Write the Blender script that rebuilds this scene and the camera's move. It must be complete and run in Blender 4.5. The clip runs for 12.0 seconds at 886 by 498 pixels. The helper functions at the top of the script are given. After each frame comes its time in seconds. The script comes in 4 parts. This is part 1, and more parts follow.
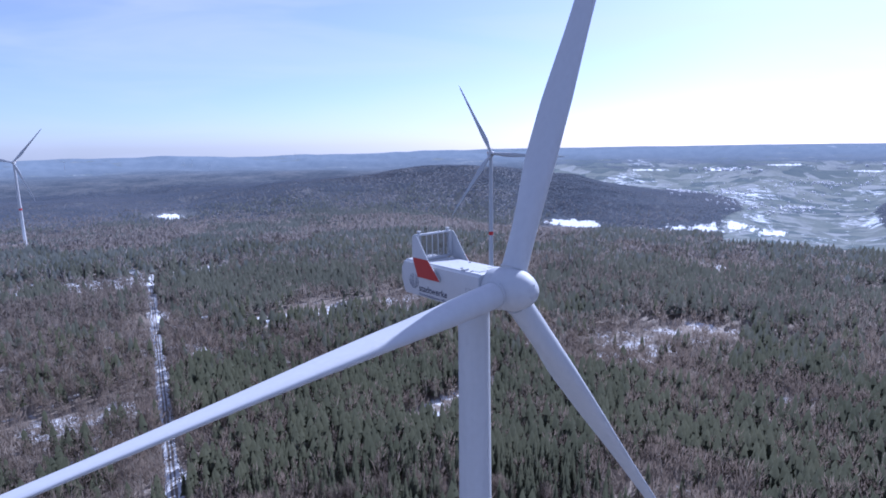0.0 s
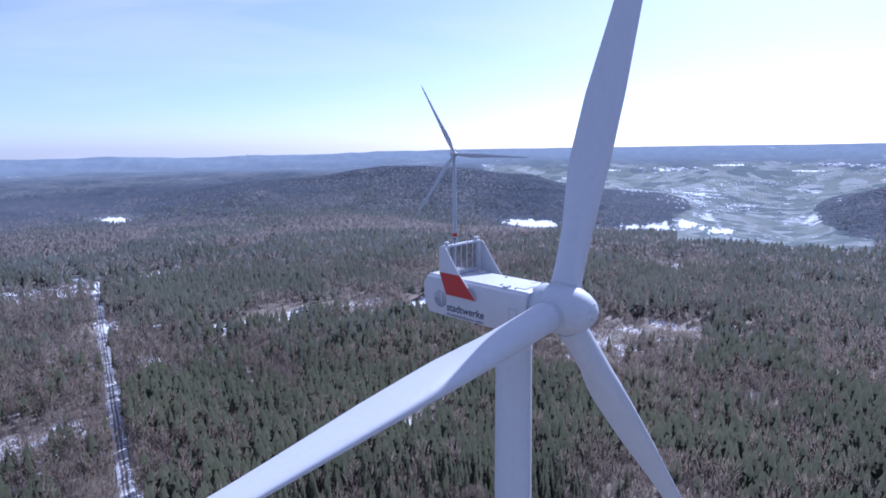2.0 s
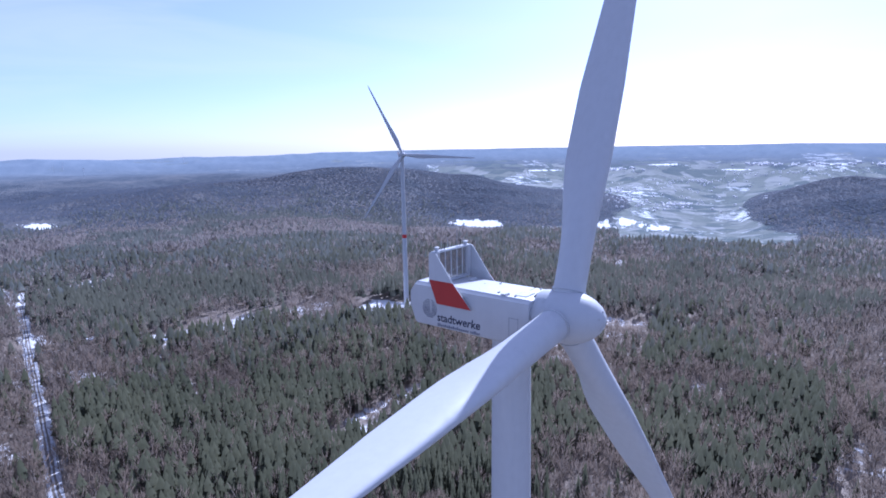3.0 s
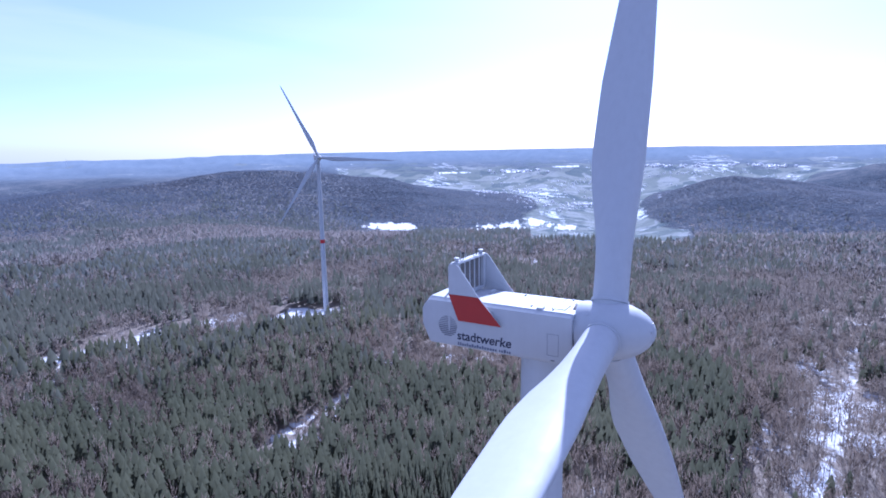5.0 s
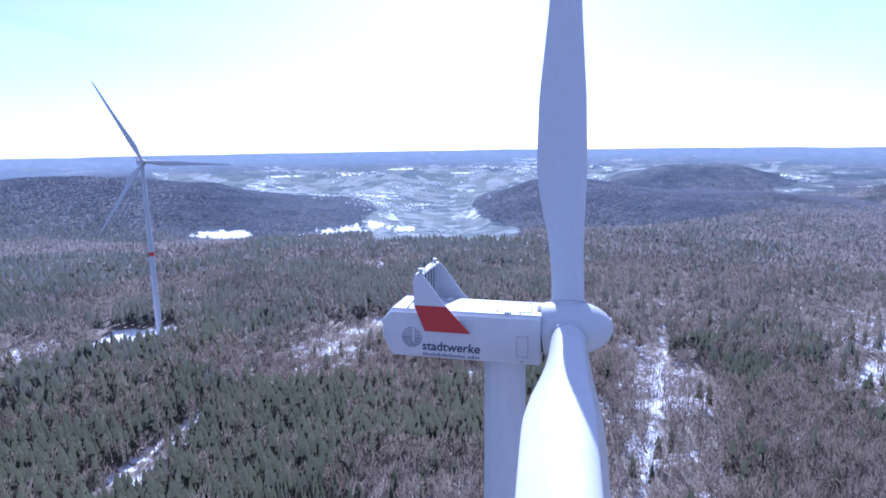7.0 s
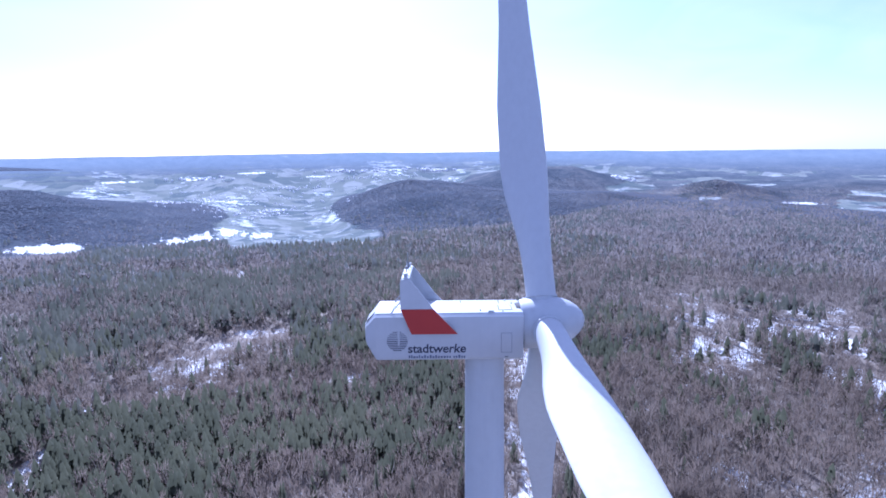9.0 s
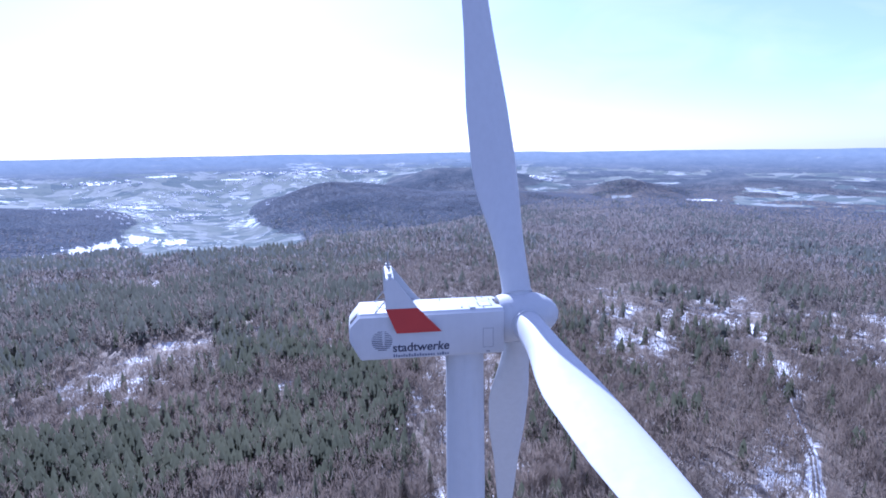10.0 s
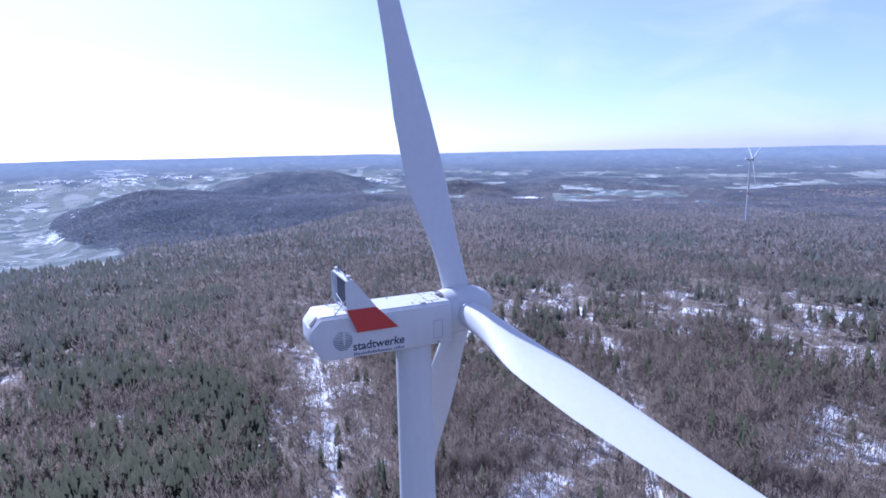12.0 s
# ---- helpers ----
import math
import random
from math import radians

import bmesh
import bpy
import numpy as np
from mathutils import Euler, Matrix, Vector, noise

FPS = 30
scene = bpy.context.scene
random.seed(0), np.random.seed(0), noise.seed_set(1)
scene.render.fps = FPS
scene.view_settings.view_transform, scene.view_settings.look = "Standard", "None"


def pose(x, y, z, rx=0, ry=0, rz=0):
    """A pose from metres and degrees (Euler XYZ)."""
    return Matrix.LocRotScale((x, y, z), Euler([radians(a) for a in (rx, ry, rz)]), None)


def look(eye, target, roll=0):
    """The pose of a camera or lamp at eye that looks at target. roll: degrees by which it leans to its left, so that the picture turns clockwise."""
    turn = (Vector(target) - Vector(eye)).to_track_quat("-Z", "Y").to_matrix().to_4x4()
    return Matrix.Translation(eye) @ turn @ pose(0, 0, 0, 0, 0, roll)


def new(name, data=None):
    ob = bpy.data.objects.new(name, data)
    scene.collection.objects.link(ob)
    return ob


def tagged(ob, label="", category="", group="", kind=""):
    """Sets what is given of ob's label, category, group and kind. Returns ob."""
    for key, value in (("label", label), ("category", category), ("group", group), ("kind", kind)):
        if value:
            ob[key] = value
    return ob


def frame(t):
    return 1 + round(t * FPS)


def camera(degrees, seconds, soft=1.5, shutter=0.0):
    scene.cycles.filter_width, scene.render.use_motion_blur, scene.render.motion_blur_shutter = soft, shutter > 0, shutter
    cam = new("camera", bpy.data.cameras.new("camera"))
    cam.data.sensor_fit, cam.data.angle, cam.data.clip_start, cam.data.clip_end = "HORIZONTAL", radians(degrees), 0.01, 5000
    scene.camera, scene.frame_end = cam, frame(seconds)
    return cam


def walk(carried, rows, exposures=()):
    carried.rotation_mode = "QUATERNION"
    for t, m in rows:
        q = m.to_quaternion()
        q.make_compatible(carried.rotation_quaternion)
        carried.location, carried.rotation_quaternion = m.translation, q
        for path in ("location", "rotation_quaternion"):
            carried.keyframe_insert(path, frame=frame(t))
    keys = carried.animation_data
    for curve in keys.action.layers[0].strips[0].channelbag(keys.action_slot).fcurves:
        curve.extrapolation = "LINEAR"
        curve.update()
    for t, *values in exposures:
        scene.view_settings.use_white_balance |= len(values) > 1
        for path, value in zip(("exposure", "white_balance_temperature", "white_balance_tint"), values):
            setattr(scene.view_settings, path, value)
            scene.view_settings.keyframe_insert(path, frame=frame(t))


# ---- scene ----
EXPO = [(0.0, 0.79, 4840, 23), (3.0, 0.95, 4800, 25), (6.0, 1.16, 4620, 27), (9.5, 1.24, 4620, 27), (11.0, 1.18, 4650, 27), (12.0, 1.04, 4760, 27)]
cam = camera(74.58, 12.0, 1.75)
ROWS = [
    (0.0, 2.448, -1.136, 151.575, 0.389, -10.251, 0.989),
    (0.5, 0.836, 0.812, 151.569, -0.386, -10.262, 0.919),
    (1.0, -1.022, 3.070, 151.520, -1.364, -10.259, 0.934),
    (1.5, -2.725, 5.212, 151.439, -2.372, -10.270, 0.884),
    (2.0, -4.764, 7.401, 151.390, -4.021, -10.254, 0.915),
    (2.5, -6.382, 9.284, 151.315, -6.384, -10.249, 0.935),
    (3.0, -8.281, 11.901, 151.150, -9.485, -10.258, 1.045),
    (5.0, -15.699, 19.145, 150.997, -18.370, -10.150, 1.002),
    (5.5, -17.656, 20.105, 151.161, -22.348, -10.143, 0.732),
    (6.0, -19.960, 21.331, 151.333, -27.063, -10.146, 0.745),
    (6.5, -22.116, 22.093, 151.588, -30.612, -10.115, 0.692),
    (7.0, -24.434, 23.425, 151.777, -34.496, -10.137, 0.816),
    (9.0, -32.475, 29.107, 152.136, -48.574, -10.024, 0.694),
    (9.5, -34.352, 30.381, 152.212, -52.271, -10.012, 0.760),
    (10.0, -36.227, 32.200, 152.219, -56.282, -9.985, 0.850),
    (10.5, -37.820, 33.767, 152.285, -59.740, -9.982, 0.888),
    (11.0, -39.839, 35.539, 152.436, -64.143, -10.000, 1.011),
    (11.5, -41.744, 37.016, 152.644, -67.947, -10.005, 1.139),
    (12.0, -43.849, 38.937, 152.833, -72.409, -10.004, 1.208),
]
walk(cam, [(t, pose(x, y, z, 90 + pitch, roll, yaw)) for t, x, y, z, yaw, pitch, roll in ROWS], EXPO)

# ---------------------------------------------------------------- light
SUN_BEARING, SUN_HEIGHT = 36.3, 37.0
world = bpy.data.worlds.new("sky")
scene.world = world
world.use_nodes = True
wn = world.node_tree.nodes
sky = wn.new("ShaderNodeTexSky")
sky.sky_type = "NISHITA"
sky.sun_disc = False
sky.sun_elevation = radians(SUN_HEIGHT)
sky.sun_rotation = radians(SUN_BEARING)
sky.altitude = 1500
sky.air_density = 0.75
sky.dust_density = 2.6
sky.ozone_density = 1.6
wn["Background"].inputs["Strength"].default_value = 0.079
# faint cirrus veils over the clear sky
wl = world.node_tree.links
wc, wm, wz, wr, wx = (wn.new("ShaderNode" + k) for k in ("TexCoord", "Mapping", "TexNoise", "ValToRGB", "Mix"))
wm.inputs["Rotation"].default_value = (0, 0, 0.6)
wm.inputs["Scale"].default_value = (1.2, 3.2, 9.0)
wz.inputs["Scale"].default_value, wz.inputs["Detail"].default_value, wz.inputs["Distortion"].default_value = 1.6, 7.0, 0.8
wr.color_ramp.elements[0].position, wr.color_ramp.elements[0].color = 0.42, (0.24, 0.24, 0.24, 1)
wr.color_ramp.elements[1].position, wr.color_ramp.elements[1].color = 0.85, (0.58, 0.58, 0.58, 1)
wx.data_type = "RGBA"
wl.new(wc.outputs["Generated"], wm.inputs["Vector"])
wl.new(wm.outputs["Vector"], wz.inputs["Vector"])
wl.new(wz.outputs["Fac"], wr.inputs["Fac"])
wl.new(wr.outputs["Color"], wx.inputs[0])
wl.new(sky.outputs["Color"], wx.inputs[6])
wx.inputs[7].default_value = (6.6, 6.3, 6.9, 1)
wl.new(wx.outputs[2], wn["Background"].inputs["Color"])
sun_data = bpy.data.lights.new("sun", "SUN")
sun_data.energy, sun_data.angle, sun_data.color = 3.4, radians(0.5), (1.0, 0.94, 0.85)
sun = new("sun", sun_data)
sb, se = radians(SUN_BEARING), radians(SUN_HEIGHT)
sun.matrix_world = look((math.sin(sb) * math.cos(se) * 500, math.cos(sb) * math.cos(se) * 500, math.sin(se) * 500), (0, 0, 0))


# ---------------------------------------------------------------- materials
class Nodes:
    """A short way to write a node material."""

    def __init__(self, name):
        self.m = bpy.data.materials.new(name)
        self.m.use_nodes = True
        self.t = self.m.node_tree
        self.b = self.t.nodes["Principled BSDF"]

    def put(self, socket, value):
        if isinstance(value, bpy.types.NodeSocket):
            self.t.links.new(value, socket)
        elif isinstance(value, tuple) and len(value) == 3 and socket.type == "RGBA":
            socket.default_value = (*value, 1)
        else:
            socket.default_value = value

    def set(self, **kw):
        for k, v in kw.items():
            self.put(self.b.inputs[k.replace("_", " ")], v)
        return self

    def coord(self, kind="Object"):
        return self.t.nodes.new("ShaderNodeTexCoord").outputs[kind]

    def place(self):
        return self.t.nodes.new("ShaderNodeNewGeometry").outputs["Position"]

    def scaled(self, vec, s):
        n = self.t.nodes.new("ShaderNodeMapping")
        self.put(n.inputs["Vector"], vec)
        n.inputs["Scale"].default_value = s if isinstance(s, tuple) else (s, s, s)
        return n.outputs["Vector"]

    def noise(self, vec, scale, detail=4.0, rough=0.55):
        n = self.t.nodes.new("ShaderNodeTexNoise")
        self.put(n.inputs["Vector"], vec)
        n.inputs["Scale"].default_value, n.inputs["Detail"].default_value, n.inputs["Roughness"].default_value = scale, detail, rough
        return n.outputs["Fac"]

    def cells(self, vec, scale, out="Color"):
        n = self.t.nodes.new("ShaderNodeTexVoronoi")
        self.put(n.inputs["Vector"], vec)
        n.inputs["Scale"].default_value = scale
        return n.outputs[out]

    def ramp(self, fac, stops):
        n = self.t.nodes.new("ShaderNodeValToRGB")
        self.put(n.inputs["Fac"], fac)
        e = n.color_ramp.elements
        for i, (p, c) in enumerate(stops):
            el = e[i] if i < 2 else e.new(p)
            el.position, el.color = p, (*c, 1) if isinstance(c, tuple) else (c, c, c, 1)
        return n.outputs["Color"]

    def mix(self, fac, a, b):
        n = self.t.nodes.new("ShaderNodeMix")
        n.data_type = "RGBA"
        self.put(n.inputs[0], fac), self.put(n.inputs[6], a), self.put(n.inputs[7], b)
        return n.outputs[2]

    def math(self, op, a, b=0.0, clamp=False):
        n = self.t.nodes.new("ShaderNodeMath")
        n.operation, n.use_clamp = op, clamp
        self.put(n.inputs[0], a), self.put(n.inputs[1], b)
        return n.outputs[0]

    def attribute(self, name):
        n = self.t.nodes.new("ShaderNodeAttribute")
        n.attribute_name = name
        return n.outputs["Fac"]

    def random(self):
        return self.t.nodes.new("ShaderNodeObjectInfo").outputs["Random"]

    def bump(self, height, strength, distance):
        n = self.t.nodes.new("ShaderNodeBump")
        n.inputs["Strength"].default_value, n.inputs["Distance"].default_value = strength, distance
        self.put(n.inputs["Height"], height)
        self.put(self.b.inputs["Normal"], n.outputs["Normal"])
        return self


def painted(name, colour, rough=0.4, dirt=0.12, metal=0.0):
    """Gel-coat or paint with faint streaks of dirt and a slightly uneven gloss."""
    n = Nodes(name)
    c = n.coord()
    grain = n.noise(c, 1.3, 6)
    streak = n.noise(n.scaled(c, (2.5, 2.5, 0.25)), 1.0, 5)
    f = n.math("MULTIPLY", n.math("MULTIPLY", grain, streak), 2.2 * dirt, True)
    dark = tuple(v * 0.55 for v in colour)
    n.set(Base_Color=n.mix(f, colour, dark), Roughness=n.ramp(grain, [(0.2, rough - 0.07), (0.8, rough + 0.1)]), Metallic=metal)
    n.bump(n.noise(c, 14, 3), 0.03, 0.02)
    return n.m


M_WHITE = painted("white_gelcoat", (0.505, 0.52, 0.535), 0.6, 0.2)
M_TOWER = painted("tower_paint", (0.51, 0.525, 0.54), 0.6, 0.2)
M_RED = painted("signal_red_paint", (0.37, 0.026, 0.022), 0.4, 0.15)
M_BAND = painted("band_red_paint", (0.50, 0.03, 0.03), 0.45, 0.1)
M_TEXT = painted("navy_lettering", (0.022, 0.028, 0.060), 0.5, 0.05)
M_TEXT2 = painted("grey_blue_lettering", (0.10, 0.12, 0.18), 0.5, 0.05)
M_STEEL = painted("galvanised_steel", (0.55, 0.56, 0.58), 0.35, 0.2, 0.9)
M_ZINC = painted("dull_zinc", (0.36, 0.37, 0.39), 0.65, 0.25, 0.2)
M_DARK = painted("black_rubber_seal", (0.03, 0.03, 0.035), 0.7, 0.1)
M_RADIATOR = painted("radiator_fins", (0.13, 0.135, 0.15), 0.5, 0.2, 0.3)


def forest_material(name, low, high, rough=0.9, back=0.0):
    n = Nodes(name)
    v = n.math("FRACT", n.math("ADD", n.attribute("tint"), n.random()))
    stand = n.ramp(n.noise(n.place(), 0.012, 4, 0.6), [(0.34, 0.0), (0.66, 1.0)])
    v = n.math("ADD", n.math("MULTIPLY", v, 0.3), n.math("MULTIPLY", stand, 0.7))
    g = n.noise(n.coord(), 0.35, 3)
    mid = tuple((a + b) / 2 for a, b in zip(low, high))
    col = n.ramp(v, [(0.0, low), (1.0, high), (0.5, mid)])
    n.set(Base_Color=n.mix(n.math("MULTIPLY", g, 0.35), col, low), Roughness=rough)
    n.b.inputs["Specular IOR Level"].default_value = 0.15
    leaf = n.t.nodes.new("ShaderNodeBsdfTranslucent")
    n.put(leaf.inputs["Color"], n.b.inputs["Base Color"].links[0].from_socket)
    both = n.t.nodes.new("ShaderNodeMixShader")
    both.inputs[0].default_value = back
    out = n.t.nodes["Material Output"]
    n.t.links.new(n.b.outputs[0], both.inputs[1])
    n.t.links.new(leaf.outputs[0], both.inputs[2])
    n.t.links.new(both.outputs[0], out.inputs[0])
    return n.m


M_NEEDLE = forest_material("spruce_needles", (0.069, 0.077, 0.049), (0.125, 0.128, 0.080), back=0.3)
M_TWIG = forest_material("bare_twigs", (0.196, 0.162, 0.135), (0.321, 0.258, 0.208), back=0.5)
# the same woods farther off: distance haze put into paler, bluer base colours
M_NEEDLE_MID = forest_material("hazed_spruce_mid", (0.087, 0.095, 0.076), (0.142, 0.146, 0.112), back=0.3)
M_TWIG_MID = forest_material("hazed_bare_wood_mid", (0.203, 0.178, 0.159), (0.320, 0.275, 0.238), back=0.5)
M_NEEDLE_FAR = forest_material("hazed_spruce_far", (0.111, 0.125, 0.119), (0.158, 0.170, 0.154), back=0.3)
M_TWIG_FAR = forest_material("hazed_bare_wood_far", (0.252, 0.233, 0.229), (0.367, 0.332, 0.312), back=0.5)
M_NEEDLE_LAST = forest_material("hazed_spruce_last", (0.120, 0.147, 0.195), (0.144, 0.171, 0.221), back=0.5)
M_TWIG_LAST = forest_material("hazed_bare_wood_last", (0.149, 0.169, 0.212), (0.181, 0.197, 0.239), back=0.5)
M_BARK = forest_material("grey_bark", (0.12, 0.10, 0.085), (0.30, 0.27, 0.24))


def ground_material():
    n = Nodes("snowy_forest_ground")
    c = n.coord()
    litter = n.ramp(n.noise(c, 0.9, 5), [(0.3, (0.17, 0.145, 0.12)), (0.7, (0.31, 0.26, 0.21))])
    snow = n.ramp(n.noise(c, 0.25, 5), [(0.3, (0.70, 0.72, 0.76)), (0.7, (0.86, 0.87, 0.88))])
    patch = n.math("ADD", n.noise(c, 0.035, 6, 0.65), n.math("MULTIPLY", n.noise(c, 0.3, 4), 0.35))
    k = n.math("ADD", patch, n.attribute("open_snow"))
    f = n.ramp(k, [(0.70, 0.0), (0.82, 1.0)])
    n.set(Base_Color=n.mix(f, litter, snow), Roughness=0.85)
    n.bump(n.noise(c, 0.8, 5), 0.5, 0.6)
    return n.m


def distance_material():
    """Land beyond the plateau: woods on the slopes, fields and snow on the valley floor, with blue distance haze put
    into their colours.
    """
    n = Nodes("hazed_distant_land")
    c = n.coord()
    both = n.t.nodes.new("ShaderNodeCombineXYZ")
    n.put(both.inputs[0], n.attribute("plot_across"))
    n.put(both.inputs[1], n.attribute("plot_along"))
    plot = both.outputs[0]
    swing = n.noise(n.scaled(plot, (0.22, 0.30, 1.0)), 1.0, 3, 0.5)
    n.put(both.inputs[1], n.math("ADD", n.attribute("plot_along"), n.math("MULTIPLY", n.math("SUBTRACT", swing, 0.5), 1.2)))
    sep = n.t.nodes.new("ShaderNodeSeparateColor")
    n.put(sep.inputs[0], n.cells(n.scaled(plot, (0.55, 2.6, 1.0)), 1.0))
    strips = n.noise(n.scaled(plot, (0.28, 1.3, 1.0)), 1.0, 5, 0.6)
    fine = n.noise(n.scaled(plot, (0.55, 3.2, 1.0)), 1.0, 4, 0.65)
    mixed = n.math("ADD", n.math("MULTIPLY", sep.outputs[0], 0.45), n.math("ADD", n.math("MULTIPLY", strips, 0.35), n.math("MULTIPLY", fine, 0.2)))
    field = n.ramp(mixed, [(0.28, (0.122, 0.150, 0.158)), (0.72, (0.305, 0.322, 0.318)), (0.42, (0.166, 0.192, 0.182)), (0.56, (0.220, 0.240, 0.224))])
    hedge = n.ramp(n.noise(n.scaled(plot, (0.6, 3.6, 1.0)), 1.0, 7, 0.78), [(0.40, 1.0), (0.45, 0.0)])
    field = n.mix(n.math("MULTIPLY", hedge, 0.65), field, (0.115, 0.135, 0.16))
    tops = n.math("ADD", n.math("MULTIPLY", n.noise(n.scaled(plot, (0.16, 0.5, 1.0)), 1.0, 3, 0.5), 0.45), n.math("MULTIPLY", n.noise(n.scaled(plot, (0.8, 5.0, 1.0)), 1.0, 7, 0.8), 0.65))
    white = n.ramp(tops, [(0.622, 0.0), (0.647, 0.95)])
    field = n.mix(n.math("MULTIPLY", white, n.attribute("snowy")), field, (0.70, 0.73, 0.77))
    big = n.noise(c, 0.004, 4, 0.55)
    # wood tones already hold some blue of the hazy distance
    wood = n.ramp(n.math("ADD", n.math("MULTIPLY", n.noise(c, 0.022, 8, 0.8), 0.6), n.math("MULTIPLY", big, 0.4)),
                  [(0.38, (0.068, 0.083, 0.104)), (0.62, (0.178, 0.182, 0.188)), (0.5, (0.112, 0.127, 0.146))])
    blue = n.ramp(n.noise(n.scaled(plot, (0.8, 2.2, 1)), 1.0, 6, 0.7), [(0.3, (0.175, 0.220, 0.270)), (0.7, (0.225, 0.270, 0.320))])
    brown = n.ramp(n.noise(c, 0.007, 6, 0.65), [(0.40, (0.085, 0.092, 0.088)), (0.52, (0.205, 0.183, 0.162))])
    wood = n.mix(n.attribute("beech"), wood, brown)
    # haze painted in: woods and fields turn to this blue with distance
    far = n.attribute("haze_share")
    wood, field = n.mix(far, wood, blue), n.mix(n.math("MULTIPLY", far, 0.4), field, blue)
    w = n.ramp(n.math("ADD", n.attribute("woods"), n.math("MULTIPLY", n.math("SUBTRACT", n.noise(c, 0.012, 7, 0.7), 0.5), 1.5)), [(0.42, 0.0), (0.56, 1.0)])
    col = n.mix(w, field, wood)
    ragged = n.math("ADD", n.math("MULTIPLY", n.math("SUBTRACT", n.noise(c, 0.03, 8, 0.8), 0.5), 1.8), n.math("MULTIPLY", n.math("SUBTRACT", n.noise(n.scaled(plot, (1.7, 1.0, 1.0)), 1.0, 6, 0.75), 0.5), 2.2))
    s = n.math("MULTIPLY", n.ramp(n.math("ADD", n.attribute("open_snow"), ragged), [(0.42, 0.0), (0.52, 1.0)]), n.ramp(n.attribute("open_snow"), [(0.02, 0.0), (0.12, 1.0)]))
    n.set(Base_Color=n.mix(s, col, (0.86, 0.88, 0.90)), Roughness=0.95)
    n.b.inputs["Specular IOR Level"].default_value = 0.0
    n.bump(n.math("MULTIPLY", n.math("MULTIPLY", n.noise(c, 0.06, 6, 0.75), w), n.math("SUBTRACT", 1.0, far)), 0.7, 7.0)
    return n.m


M_PLASTER = painted("pale_plaster", (0.74, 0.73, 0.71), 0.8, 0.2)
M_ROOF = painted("snowy_roof_tiles", (0.74, 0.75, 0.78), 0.8, 0.3)
M_GROUND = ground_material()
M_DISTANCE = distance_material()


# ---------------------------------------------------------------- terrain
def hashed(ix, iy, seed):
    h = (ix.astype(np.int64) * 374761393 + iy.astype(np.int64) * 668265263 + seed * 1442695041) & 0x7FFFFFFF
    h = ((h ^ (h >> 13)) * 1274126177) & 0x7FFFFFFF
    return ((h ^ (h >> 16)) & 0xFFFF) / 65535.0


def value_noise(x, y, size, seed, octaves=3):
    total, amp, norm = 0.0, 1.0, 0.0
    for o in range(octaves):
        u, v = x / size, y / size
        iu, iv = np.floor(u), np.floor(v)
        fu, fv = u - iu, v - iv
        fu, fv = fu * fu * (3 - 2 * fu), fv * fv * (3 - 2 * fv)
        a, b = hashed(iu, iv, seed + o), hashed(iu + 1, iv, seed + o)
        c, d = hashed(iu, iv + 1, seed + o), hashed(iu + 1, iv + 1, seed + o)
        total = total + amp * ((a * (1 - fu) + b * fu) * (1 - fv) + (c * (1 - fu) + d * fu) * fv)
        norm, amp, size = norm + amp, amp * 0.5, size / 2.0
    return total / norm


def step(x, a, b):
    t = np.clip((x - a) / (b - a), 0, 1)
    return t * t * (3 - 2 * t)


def polar(x, y):
    return np.hypot(x, y), 25 + (np.degrees(np.arctan2(x, y)) - 25) / 1.008


def plateau_edge(b):
    return np.interp(b, [-180, -60, -20, 8, 40, 50, 58, 66, 76, 95, 98, 104, 120, 180],
                     [4200, 1400, 1000, 900, 880, 900, 1150, 1640, 1780, 1800, 2300, 2700, 3000, 4200])


def spurs(r, b):
    """Wooded hills that rise from the valley: height above its floor, and a mask of their woods."""
    out = []
    for mid, wide, bs, zs in ((2000, 400, (-24, -14, -5, 5, 11, 16, 24, 27, 29), (0, 62, 92, 124, 106, 76, 32, 12, 0)),
                              (2000, 420, (33.5, 36, 37.3, 39, 44, 46.5, 50, 54, 62, 70), (0, 7, 26, 54, 94, 100, 88, 66, 50, 20)),
                              (3000, 300, (49, 50.5, 54, 60, 63, 66), (0, 26, 66, 70, 29, 0)),
                              (2600, 200, (68, 70.5, 72.5, 74.5, 78), (0, 42, 56, 36, 0)),
                              (2900, 250, (76, 82, 88, 92), (0, 22, 18, 0))):
        out.append(np.interp(b, bs, zs, left=0, right=0) * np.exp(-((r - mid) / wide) ** 2))
    return np.max(out, axis=0)


